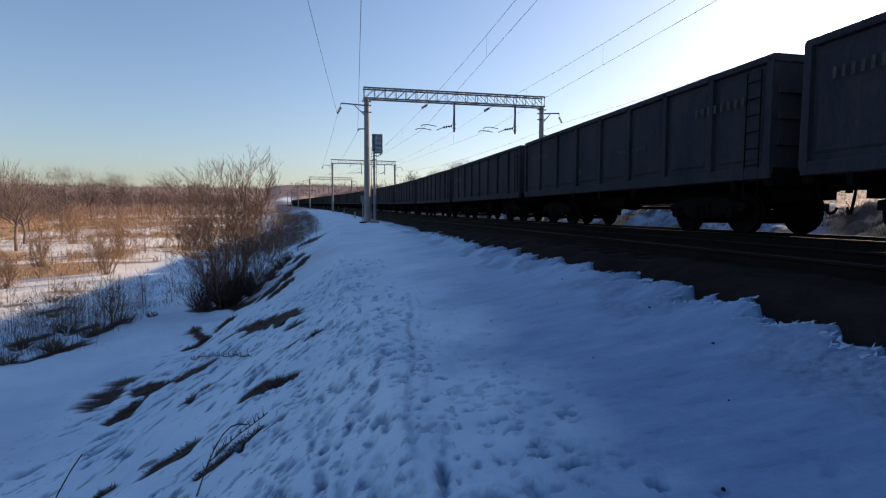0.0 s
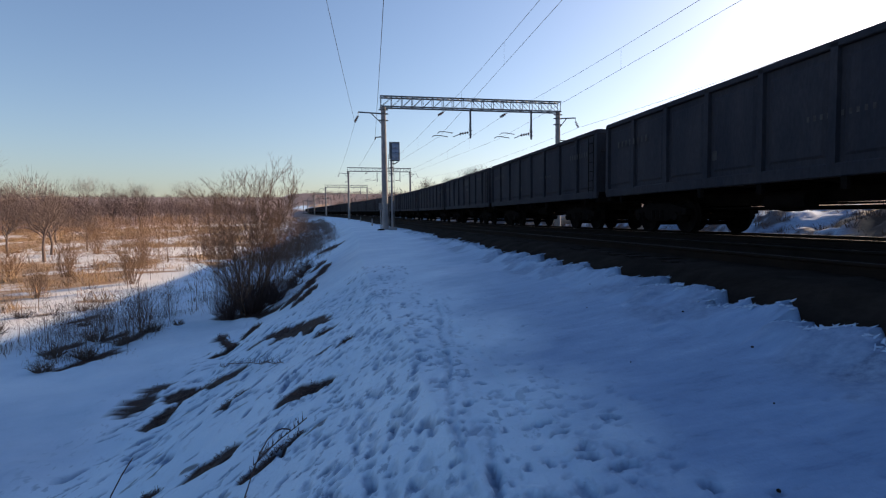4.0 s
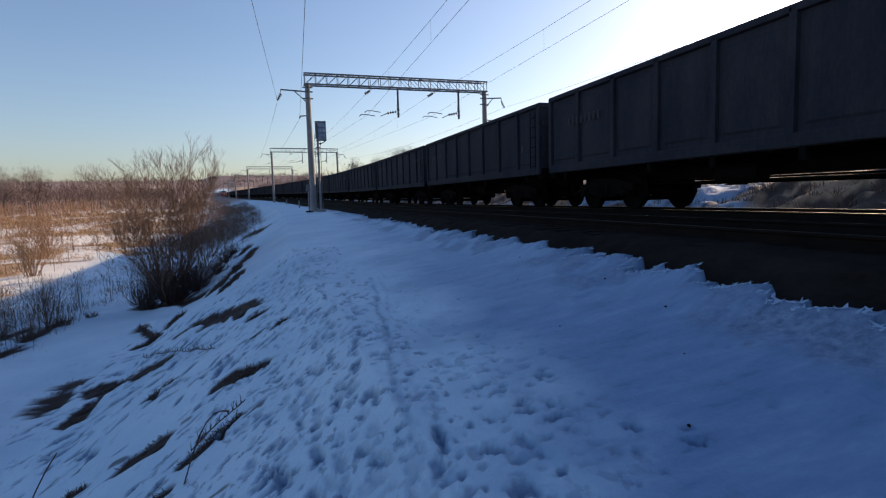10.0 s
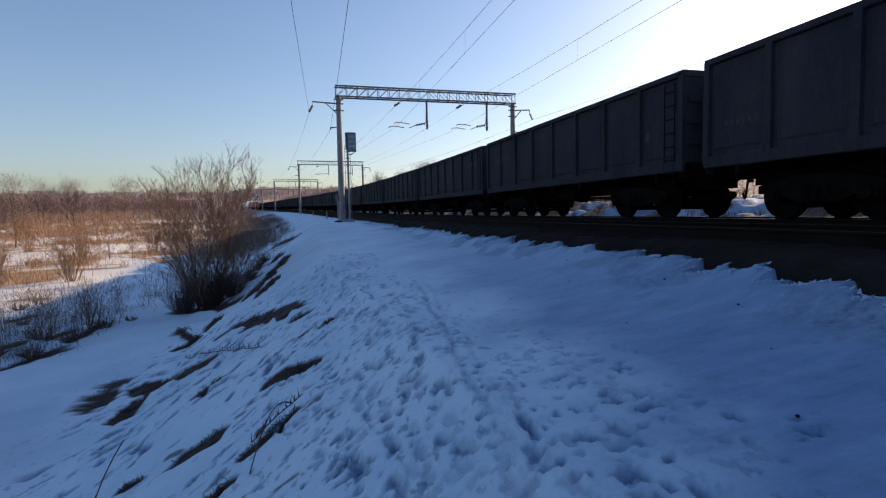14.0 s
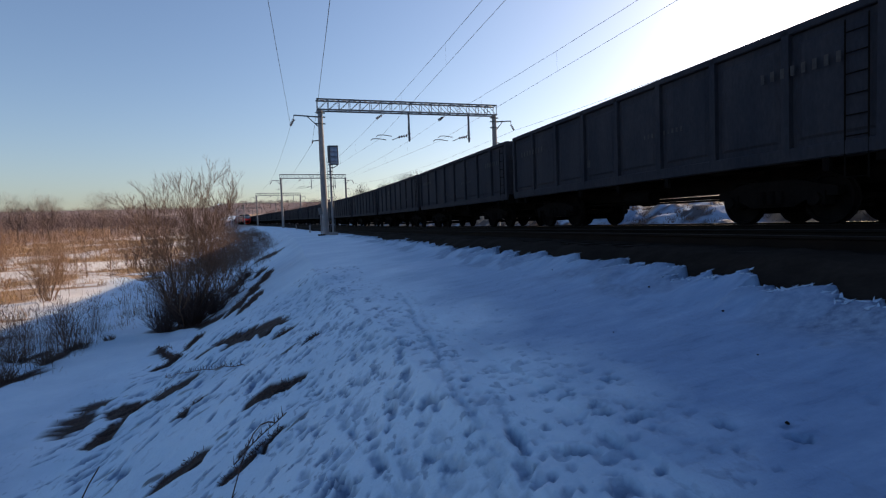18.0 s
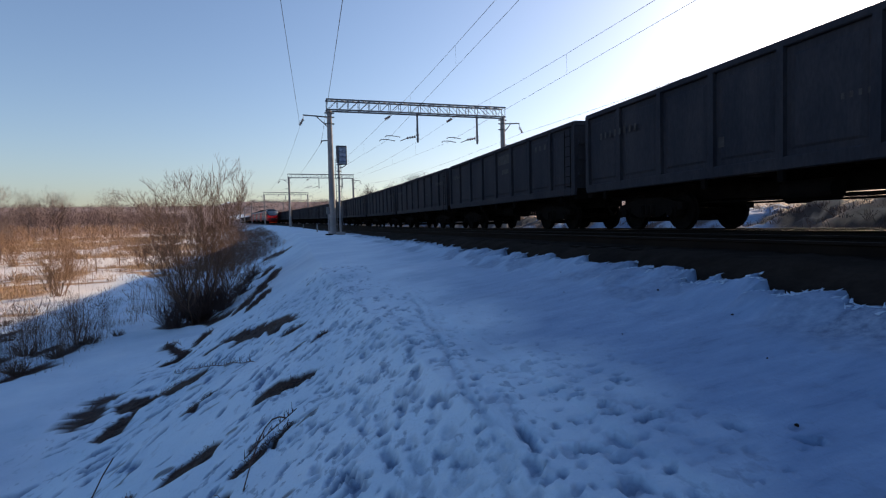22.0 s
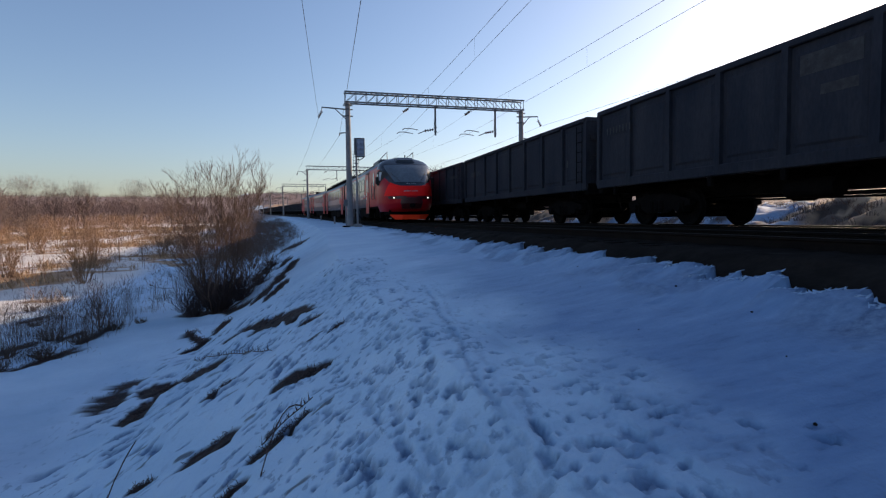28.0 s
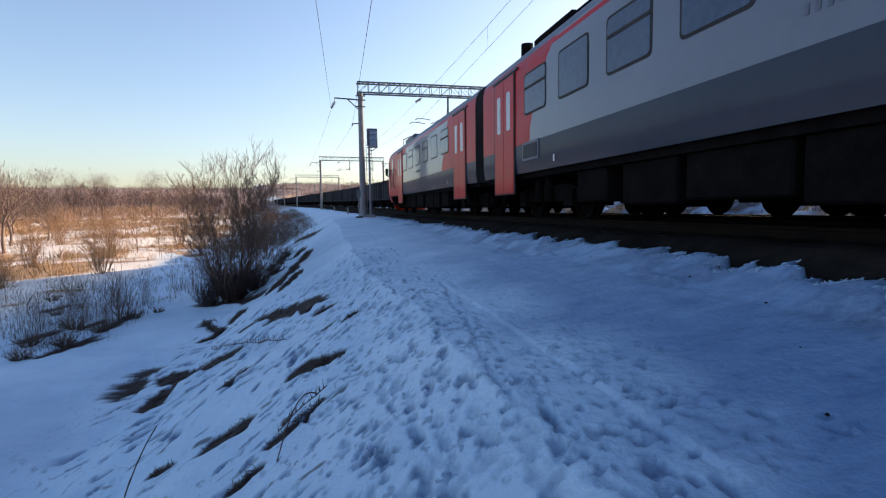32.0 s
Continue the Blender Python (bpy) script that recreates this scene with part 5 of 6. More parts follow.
# distances along the train from the nose: cars with their windows and doors
def build_emu():
    cars = []
    # leading car, cab towards the eye: its own y runs back from the nose
    w = [(9.03 + 1.8 * k, k % 2 == 0) for k in range(7)]
    cars.append(make_car(2.9, 24.5, [(2.9, 1, 5.85), (24.5, -1, 3.55)], w, [6.63, 21.9], cab=-1, roofkit=3, label="leading electric train car, red cab with dark windscreen and lit headlights"))
    for a, kit, pan, name in ((25.2, 1, 27.0, "middle electric train car with a pantograph and railed roof gear"), (47.5, 2, None, "middle electric train car, light grey with red ends and roof boxes")):
        b = a + 21.55
        w = [(b - 4.47 - 1.8 * k, k % 2 == 0) for k in range(9)]
        cars.append(make_car(a, b, [(a, 1, 3.55), (b, -1, 3.55)], w, [a + 1.1, b - 2.6], panto=pan, roofkit=kit, label=name))
    w = [(73.1 + 1.8 * k, k % 2 == 0) for k in range(6)]
    cars.append(make_car(69.75, 88.7, [(69.75, 1, 3.55), (88.7, -1, 5.35)], w, [70.85, 83.6], cab=1, label="trailing electric train car, its red cab pointing away"))
    return cars


CARS = build_emu()

# ---- bare bushes, trees, dry grass ----
def grow(rng, segs, p, d, length, r, depth, kink=0.25, split=(2, 4), shrink=0.66, up=0.25):
    """A limb in short bent pieces, with its twigs. segs takes (from, to, radius, radius)."""
    n = 3 if depth > 1 else 2
    q = Vector(p)
    d = Vector(d).normalized()
    step = length / n
    for k in range(n):
        d = (d + Vector((rng.gauss(0, kink), rng.gauss(0, kink), rng.gauss(0, kink) + up * 0.3))).normalized()
        e = q + d * step
        ra, rb = r * (1 - 0.42 * k / n), r * (1 - 0.42 * (k + 1) / n)
        segs.append((q, e, ra, rb))
        q = e
        if depth > 0:
            for _ in range(rng.randint(*split) if k == n - 1 else rng.randint(1, 2)):
                side = Vector((rng.gauss(0, 1), rng.gauss(0, 1), rng.gauss(0.1, 0.6))).normalized()
                grow(rng, segs, q, d * 0.9 + side * rng.uniform(0.45, 0.95) + Vector((0, 0, up)), length * shrink * rng.uniform(0.7, 1.1), rb * 0.62, depth - 1, kink, split, shrink, up)
    return segs


def tubes(segs, sides=3, least=0.0):
    """Arrays of points and faces for a list of pieces."""
    a = np.array([tuple(s[0]) for s in segs])
    b = np.array([tuple(s[1]) for s in segs])
    r0 = np.maximum(np.array([s[2] for s in segs]), least)
    r1 = np.maximum(np.array([s[3] for s in segs]), least)
    d = b - a
    d /= np.linalg.norm(d, axis=1)[:, None] + 1e-9
    ref = np.where(np.abs(d[:, 2:3]) < 0.9, np.array([[0, 0, 1.0]]), np.array([[1.0, 0, 0]]))
    p = np.cross(d, ref)
    p /= np.linalg.norm(p, axis=1)[:, None] + 1e-9
    q = np.cross(d, p)
    out = []
    for c, r in ((a, r0), (b, r1)):
        for k in range(sides):
            w = k * math.tau / sides
            out.append(c + (p * math.cos(w) + q * math.sin(w)) * r[:, None])
    verts = np.stack(out, 1).reshape(-1, 3)
    base = np.arange(len(segs))[:, None] * (2 * sides)
    faces = np.concatenate([base + np.array([[k, (k + 1) % sides, sides + (k + 1) % sides, sides + k]]) for k in range(sides)], 0)
    return verts, faces


def plant_mesh(name, segs, mat, parent=None, sides=3, least=0.0):
    v, f = tubes(segs, sides, least)
    ob = sheet(name, v.tolist(), f.tolist(), mat, smooth=True)
    if parent is not None:
        ob.parent = parent
    return ob


def make_bush(x, y, height, width, stems, depth, seed, label, mat=None, name="bush", group=""):
    rng = random.Random(seed)
    e = new(name)
    e.location = on_ground(x, y, -0.05)
    tangle = []
    for k in range(stems):
        a = rng.uniform(0, math.tau)
        lean = rng.uniform(0.05, 1.0) * width / height
        d = Vector((math.cos(a) * lean, math.sin(a) * lean, 1.0))
        segs = []
        h = height * rng.uniform(0.36, 0.52)
        grow(rng, segs, Vector((math.cos(a) * 0.11 * height * rng.random(), math.sin(a) * 0.11 * height * rng.random(), 0)), d, h, 0.008 + 0.0036 * height * rng.uniform(0.5, 1.0), depth, 0.15, (2, 3), 0.64, 0.22)
        if depth == 1:
            tangle += segs
        else:
            plant_mesh("stem", segs, mat or M_TWIG, e, 3, 0.0032)
    if tangle:
        tagged(plant_mesh("stem_tangle", tangle, mat or M_TWIG, e, 3, 0.0024), kind="stuff")
    return tagged(e, label, "bush", group)


def make_willow(x, y, height, seed):
    """Dark crooked stems fanning out of one stool, each with side branches and a spray of fine twigs."""
    rng = random.Random(seed)
    e = new("bush")
    e.location = on_ground(x, y, -0.08)
    for k in range(24):
        a = k * 2.4 + rng.uniform(-0.4, 0.4)
        out = Vector((math.cos(a), math.sin(a), 0))
        lean = rng.uniform(0.15, 0.8) if k > 8 else rng.uniform(0.0, 0.26)
        d = (out * lean + Vector((0, 0, 1))).normalized()
        long = height * rng.uniform(0.66, 0.88) * (1.0 - 0.62 * lean)
        q, r, segs, n = out * rng.uniform(0.05, 0.42), rng.uniform(0.014, 0.028), [], 7
        for i in range(n):
            d = (d + Vector((rng.gauss(0, 0.09), rng.gauss(0, 0.09), 0.03))).normalized()
            to = q + d * (long / n)
            ra, rb = r * (1 - 0.8 * i / n), r * (1 - 0.8 * (i + 1) / n)
            segs.append((q, to, ra, rb))
            q = to
            for _ in range((0, 1, 2, 2, 3, 3, 4)[i]):
                side = Vector((rng.gauss(0, 1), rng.gauss(0, 1), 0.2)).normalized()
                grow(rng, segs, q, d * 0.8 + side * rng.uniform(0.4, 0.8), height * rng.uniform(0.10, 0.19) * (1.1 - 0.06 * i), rb * 0.6, 2, 0.15, (2, 3), 0.62, 0.28)
        plant_mesh("stem", segs, M_TWIG, e, 4, 0.0025)
    return tagged(e, "large bare willow bush of dark stems and reddish twigs", "bush")


make_willow(-3.9, 17.7, 5.3, 8)
for k, (x, y, h, w, n) in enumerate(((-3.6, 19.6, 2.4, 2.2, 8), (-3.5, 22.5, 2.6, 2.6, 8), (-4.1, 25.5, 3.0, 2.6, 8), (-4.4, 30, 3.2, 3, 8), (-4.9, 35, 3.0, 3, 8), (-5.2, 41, 3.2, 3.2, 8), (-6.0, 48, 3.4, 3.4, 8), (-7.0, 56, 3.4, 3.6, 8), (-8.6, 66, 3.4, 3.6, 8), (-10.0, 77, 3.6, 4, 8))):
    make_bush(x, y, h, w, n, 2, 40 + k, "bare brown brush growing along the foot of the bank", M_TWIG, "bush", "brush along the bank")
for k, (x, y, h, w, n) in enumerate(((-3.8, 17.5, 1.9, 2.5, 210), (-4.5, 17.2, 1.3, 1.5, 90), (-3.2, 18.2, 1.3, 1.6, 110), (-2.8, 20.0, 0.8, 1.3, 60), (-2.7, 22.3, 0.8, 1.4, 50), (-2.8, 25.0, 0.8, 1.4, 50))):
    make_bush(x, y, h, w, n, 1, 84 + k, "low dark undergrowth at the foot of the willow bush", M_WEED, "bush", "undergrowth on the bank")
make_bush(-6.73, 16.46, 1.8, 0.7, 14, 1, 81, "clump of thin bare saplings at the edge of the field", M_TREE, "bush")
make_bush(-8.6, 21.0, 1.5, 0.7, 8, 1, 82, "clump of thin bare saplings at the edge of the field", M_TREE, "bush")


for k, (x, y, h, w, n) in enumerate(((-7.4, 12.7, 0.75, 1.1, 46), (-6.95, 13.7, 0.85, 1.2, 50), (-6.6, 14.8, 0.9, 1.1, 50), (-6.35, 16.2, 0.8, 1.0, 40), (-7.9, 14.0, 1.0, 1.3, 44), (-7.6, 15.6, 1.0, 1.3, 44), (-5.9, 17.0, 0.5, 0.8, 26), (-10.8, 21.4, 0.7, 1.2, 36), (-12.4, 20.6, 0.8, 1.3, 36), (-9.2, 18.2, 0.6, 1.1, 30), (-11.4, 17.6, 0.9, 1.3, 40))):
    make_bush(x, y, h * 0.72, w, n, 1, 700 + k, "low tangle of dead brush in the shaded snow below the bank", M_STRAW, "bush", "brush below the bank")
for k, (x, y, h, w, n) in enumerate(((-11.8, 28.2, 3.0, 1.2, 26), (-16.9, 32.2, 2.9, 1.5, 26), (-14.4, 24.9, 1.9, 1.2, 20), (-20.5, 33.5, 2.6, 1.6, 22), (-15.5, 39.0, 3.2, 1.8, 24), (-22.0, 47.0, 3.4, 2.0, 24), (-12.5, 44.0, 3.0, 1.8, 22))):
    make_bush(x, y, h, w, n, 2, 740 + k, "rust-brown bare shrub standing in the sunlit field", M_BRUSH, "bush", "shrubs in the field")


def fine_tree(seed, height, spread, twigs, thick, clear=0.22, reach=(0.08, 0.2), count=6):
    """A far tree or shrub: a trunk and a crown of many thin upswept twigs."""
    r = np.random.RandomState(seed)
    v, f = [], []

    def sliver(p, q, w):
        i = len(v)
        a = r.uniform(0, 6.28)
        side = np.array([math.cos(a), math.sin(a), 0]) * w
        v.extend([p - side, p + side, q + side * 0.3, q - side * 0.3])
        f.append((i, i + 1, i + 2, i + 3))
    for k in range(3):
        sliver(np.array([0, 0, 0.0]), np.array([0, 0, height * 0.7]), thick * 1.5)
    lobes = [(r.normal(0, spread * 0.5), r.normal(0, spread * 0.5), height * r.uniform(clear + 0.2, 0.8), height * r.uniform(0.13, 0.24)) for _ in range(count)]
    for k in range(twigs):
        cx, cy, cz, rad = lobes[r.randint(count)]
        n = r.normal(0, 1, 3)
        n /= np.linalg.norm(n)
        p = np.array([cx, cy, cz]) + n * rad * r.rand() ** 0.5
        p[2] = max(p[2], height * clear * r.uniform(0.4, 1.2))
        d = n * 0.8 + np.array([p[0] * 0.15, p[1] * 0.15, 0.8])
        sliver(p, p + d / np.linalg.norm(d) * height * r.uniform(*reach), thick * r.uniform(0.6, 1.3))
    return np.array(v), np.array(f)


def make_tree(x, y, height, spread, seed, label, depth=4, group="", thick=0.0095, mat=None):
    rng = random.Random(seed)
    e = new("tree")
    e.location = on_ground(x, y, -0.1)
    trunk = []
    top = Vector((rng.gauss(0, 0.1), rng.gauss(0, 0.1), height * 0.32))
    mid = Vector((rng.gauss(0, 0.05), rng.gauss(0, 0.05), height * 0.16))
    r = 0.014 * height
    trunk += [(Vector((0, 0, 0)), mid, r * 1.25, r), (mid, top, r, r * 0.85)]
    plant_mesh("trunk", trunk, mat or M_TREE, e, 7)
    crown = []
    for k in range(7):
        a = k * 0.9 + rng.uniform(0, 0.5)
        d = Vector((math.cos(a) * spread, math.sin(a) * spread, 1.0 if k else 1.6))
        q = mid.lerp(top, rng.uniform(0.4, 1.0))
        grow(rng, crown, q, d, height * rng.uniform(0.18, 0.27), r * 0.6, depth - 1, 0.2, (2, 3), 0.68, 0.06)
    plant_mesh("crown", crown, mat or M_TREE, e, 3, 0.006)
    v, f = fine_tree(seed + 900, height, height * 0.21, 2600, thick, 0.25, (0.035, 0.085), 13)
    twigs = sheet("twig_haze", v.tolist(), f.tolist(), mat or M_TREE)
    twigs.parent = e
    tagged(twigs, kind="stuff")
    return tagged(e, label, "tree", group)


for k, (x, y, h, w) in enumerate(((-23.4, 42, 6.9, 0.8), (-25.6, 47, 6.6, 0.8), (-26.3, 54, 4.6, 0.9), (-34.8, 65, 5.4, 0.8), (-30.2, 44, 9.6, 0.7), (-27.6, 45, 6.2, 0.7), (-40, 101, 9.6, 0.9), (-33, 104, 9.4, 0.9), (-47, 98, 9.4, 0.9), (-29, 112, 8.0, 0.8), (-55, 92, 8.4, 0.8), (-43.5, 99, 9.0, 0.9))):
    make_tree(x, y, h, w, 100 + k, "bare grey-brown tree standing in the field", 3, "field trees")
# darker bark here: the silhouette against the sky is put into the colour
for k, (x, y, h, w) in enumerate(((33.5, 150, 13.4, 1.0), (37.0, 152, 14.6, 1.0), (30.5, 153, 12.2, 1.0), (27, 160, 12.0, 1.0), (22, 172, 11.5, 1.0))):
    make_tree(x, y, h, w, 140 + k, "bare tree rising behind the tracks", 3, "trees behind the tracks", 0.034, M_WEED)


def scatter(name, templates, spots, mat, label, category):
    """Many copies of a few patterns in one mesh, too many to count."""
    vs, fs, base = [], [], 0
    for x, y, z, size, turn, k in spots:
        v, f = templates[k]
        c, q = math.cos(turn), math.sin(turn)
        w = np.stack([v[:, 0] * c - v[:, 1] * q, v[:, 0] * q + v[:, 1] * c, v[:, 2]], 1) * size
        vs.append(w + np.array([x, y, z]))
        fs.append(f + base)
        base += len(v)
    ob = sheet(name, np.concatenate(vs).tolist(), np.concatenate(fs).tolist(), mat, smooth=False)
    return tagged(ob, label, category, kind="stuff")


def low_tree(seed, height, spread, depth, stems, least):
    rng = random.Random(seed)
    segs = []
    if stems == 1:
        segs.append((Vector((0, 0, 0)), Vector((0, 0, height * 0.3)), 0.018 * height, 0.014 * height))
    for k in range(5 if stems == 1 else stems):
        a = k * 1.3 + rng.random()
        z = height * rng.uniform(0.12, 0.3) if stems == 1 else 0
        grow(rng, segs, Vector((0, 0, z)), Vector((math.cos(a) * spread, math.sin(a) * spread, 1)), height * 0.36, 0.011 * height, depth, 0.17, (2, 3), 0.66, 0.2)
    return tubes(segs, 3, least)


def sown(rng, n, x0, x1, y0, y1, ok, sink=-0.1):
    """Spots on the ground for which ok(s, u, d) holds."""
    x = rng.uniform(x0, x1, n)
    y = rng.uniform(y0, y1, n)
    s, u = along(x, y)
    keep = ok(s, u, np.hypot(x, y), x, y)
    x, y = x[keep], y[keep]
    return x, y, ground_z(x, y) + sink


def far_plants():
    rng = np.random.RandomState(77)
    woods = [fine_tree(300 + k, 7.4, 2.2, 135, 0.045, 0.12, (0.05, 0.12), 9) for k in range(7)]
    # belt of bare woods across the field, and along the line
    x, y, z = sown(rng, 16000, -330, 60, 60, 330, lambda s, u, d, x, y: (np.abs(u + 4) > 20) & (d > 112 + 22 * wave(x, y, 61, 34)) & (d < 320) & (wave(x, y, 62, 22) + 0.5 * wave(x, y, 63, 9) > -0.45))
    spots = [(a, b, c, rng.uniform(0.6, 1.05), rng.uniform(0, 6.28), rng.randint(7)) for a, b, c in zip(x, y, z)][:2600]
    scatter("far_woods", woods, spots, M_WOODS, "belt of bare brown woods beyond the field", "woods")
    big = [fine_tree(330 + k, 6.6, 2.5, 40, 0.13, 0.1, (0.06, 0.14), 8) for k in range(5)]
    x, y, z = sown(rng, 24000, -900, 500, 260, 1000, lambda s, u, d, x, y: (np.abs(u) > 24) & (d > 300) & (d < 900) & (wave(x, y, 64, 120) + 0.5 * wave(x, y, 63, 30) > -0.5))
    spots = [(a, b, c - 0.5, rng.uniform(0.7, 1.0), rng.uniform(0, 6.28), rng.randint(5)) for a, b, c in zip(x, y, z)][:4500]
    scatter("hill_woods", big, spots, M_WOODS, "bare woods covering the low hills", "woods")
    # shrubs in the field
    shrubs = [low_tree(360 + k, 2.4, 0.75, 1, 7, 0.012) for k in range(5)]
    brush = [fine_tree(370 + k, 2.2, 0.55, 110, 0.011, 0.03) for k in range(6)]
    x, y, z = sown(rng, 5200, -120, 0, 18, 130, lambda s, u, d, x, y: (u < -10.8) & (d > 20) & (wave(x, y, 65, 9) + 0.7 * wave(x, y, 66, 3) > -0.05 + np.interp(d, [20, 60, 100], [0.3, 0.1, -0.3])))
    spots = [(a, b, c, rng.uniform(0.45, 1.1) * (1.0 if a * a + b * b < 1600 else 1.25), rng.uniform(0, 6.28), rng.randint(6)) for a, b, c in zip(x, y, z)][:2000]
    scatter("field_shrubs", brush, spots, M_BRUSH, "scattered bare brown shrubs in the grassy field", "shrubs")
    x, y, z = sown(rng, 4200, 12, 60, -12, 90, lambda s, u, d, x, y: (u > 13.2) & (u < 27) & (wave(x, y, 67, 2.5) > -0.15))
    spots = [(a, b, c, rng.uniform(0.16, 0.5), rng.uniform(0, 6.28), rng.randint(5)) for a, b, c in zip(x, y, z)][:560]
    scatter("trackside_shrubs", shrubs, spots, M_TWIG, "low bare shrubs in the snow beyond the tracks", "shrubs")
    # brush on the shaded bank and the strip beside it
    x, y, z = sown(rng, 2600, -30, 3, 19, 150, lambda s, u, d, x, y: (u < -2.4) & (u > -9.5 - 0.03 * s) & (u < -2.2 - 0.012 * s) & (s > 18) & (wave(x, y, 68, 3) > -0.35 + np.interp(u, [-9, -5], [0.3, 0])))
    spots = [(a, b, c, rng.uniform(0.28, 0.62), rng.uniform(0, 6.28), rng.randint(5)) for a, b, c in zip(x, y, z)][:900]
    scatter("bank_brush", brush, [(a, b, c, q * 1.15, w, k) for a, b, c, q, w, k in spots], M_TWIG, "low brown brush covering the far part of the bank", "shrubs")

    # dry grass in tufts
    def tuft(seed, n, tall, wide, lean, thick=0.012):
        r = np.random.RandomState(seed)
        v, f = [], []
        for k in range(n):
            a = r.uniform(0, 6.28)
            p = np.array([r.normal(0, wide), r.normal(0, wide), 0])
            h = tall * r.uniform(0.3, 1.0)
            t = p + np.array([math.cos(a) * lean * h * r.rand(), math.sin(a) * lean * h * r.rand(), h])
            w = np.array([-math.sin(a), math.cos(a), 0]) * thick
            i = len(v)
            v += [p - w, p + w, (p + t) / 2 + w * 0.8 + np.array([0, 0, 0.08 * h]), (p + t) / 2 - w * 0.8 + np.array([0, 0, 0.08 * h]), t + w * 0.15, t - w * 0.15]
            f += [(i, i + 1, i + 2, i + 3), (i + 3, i + 2, i + 4, i + 5)]
        return np.array(v), np.array(f)
    tufts = [tuft(400 + k, 26, 0.5, 0.2, 1.3) for k in range(5)]
    x, y, z = sown(rng, 30000, -80, -6, 14, 105, lambda s, u, d, x, y: (u < -9) & (0.50 * wave(x, y, 51, 7.0) + 0.45 * wave(x, y, 52, 2.6) + 0.2 * wave(x, y, 53, 17.0) + 0.35 * wave(x, y, 54, 0.9) + np.interp(u, [-60, -22, -15, -9], [0.16, 0.10, 0.02, -0.25]) > 0.0), -0.03)
    spots = [(a, b, c, rng.uniform(0.6, 1.25) * (1 if b < 50 else 1.0), rng.uniform(0, 6.28), rng.randint(5)) for a, b, c in zip(x, y, z)][:3200]
    scatter("dry_grass", tufts, spots, M_GRASS, "straw-coloured dry grass in the field", "grass")
    x, y, z = sown(rng, 9000, 10, 50, -12, 70, lambda s, u, d, x, y: (u > 13.0) & (u < 21) & (wave(x, y, 67, 2.5) > -0.3), -0.05)
    spots = [(a, b, c, rng.uniform(0.35, 0.9), rng.uniform(0, 6.28), rng.randint(5)) for a, b, c in zip(x, y, z)][:1100]
    scatter("trackside_grass", tufts, spots, M_STRAW, "dead grass in the snow beyond the tracks", "grass")
    weeds = [tuft(420 + k, 40, 0.8, 0.34, 0.6, 0.0045) for k in range(4)]
    thin = [fine_tree(430 + k, 1.5, 0.35, 60, 0.0045, 0.02) for k in range(4)] + [tuft(440 + k, 30, 0.45, 0.3, 0.9, 0.004) for k in range(3)]
    x, y, z = sown(rng, 9000, -16, -3.5, 11, 30, lambda s, u, d, x, y: (u < -6.1) & (u > -10.3) & (s > 12.3) & (s < 21) & (wave(x, y, 71, 2.0) + 0.5 * wave(x, y, 72, 0.8) > -0.05), -0.04)
    spots = [(a, b, c, rng.uniform(0.5, 1.1), rng.uniform(0, 6.28), rng.randint(7)) for a, b, c in zip(x, y, z)][:230]
    scatter("dead_weeds", thin, spots, M_STRAW, "dead weeds and thin saplings standing in the shaded snow", "weeds")
    x, y, z = sown(rng, 9000, -14, 0, 17, 120, lambda s, u, d, x, y: (u < -1.3) & (u > -6.5) & (wave(x, y, 73, 3.5) + 0.4 * wave(x, y, 74, 1.2) > np.interp(s, [17, 30, 60], [0.25, 0.0, -0.5])), -0.04)
    spots = [(a, b, c, rng.uniform(0.5, 1.2), rng.uniform(0, 6.28), rng.randint(4)) for a, b, c in zip(x, y, z)][:700]
    scatter("bank_weeds", weeds, spots, M_STRAW, "brown dry weeds on the bank", "weeds")


far_plants()


def make_tufts():
    """Matted dead plants on the bare places of the bank, each its own thing."""
    rng = random.Random(9)
    for x0, y0, x1, y1, w in BARE:
        e = new("turf_clump")
        x, y = (x0 + x1) / 2, (y0 + y1) / 2
        e.location = on_ground(x, y, -0.02)
        segs = []
        size = 1.0 if y < 12 else 1.6
        long = math.hypot(x1 - x0, y1 - y0)
        for k in range(int(60 + 150 * min(long, 1.2))):
            f = rng.uniform(-0.05, 1.05)
            px, py = x0 + (x1 - x0) * f + rng.gauss(0, 0.45) * w, y0 + (y1 - y0) * f + rng.gauss(0, 0.45) * w
            p = on_ground(px, py) - e.location
            d = Vector((rng.gauss(0.1, 0.7), rng.gauss(-0.1, 0.7), rng.uniform(0.15, 1.0)))
            grow(rng, segs, p, d, rng.uniform(0.025, 0.075) * size, 0.0035 * size, 0, 0.5, (1, 2), 0.6, -0.2)
        tagged(plant_mesh("matted_growth", segs, M_WEED, e, 3), kind="stuff")
        tagged(e, "dark clump of dead plants on bare turf in the snow", "turf clump", "turf clumps on the bank")


make_tufts()


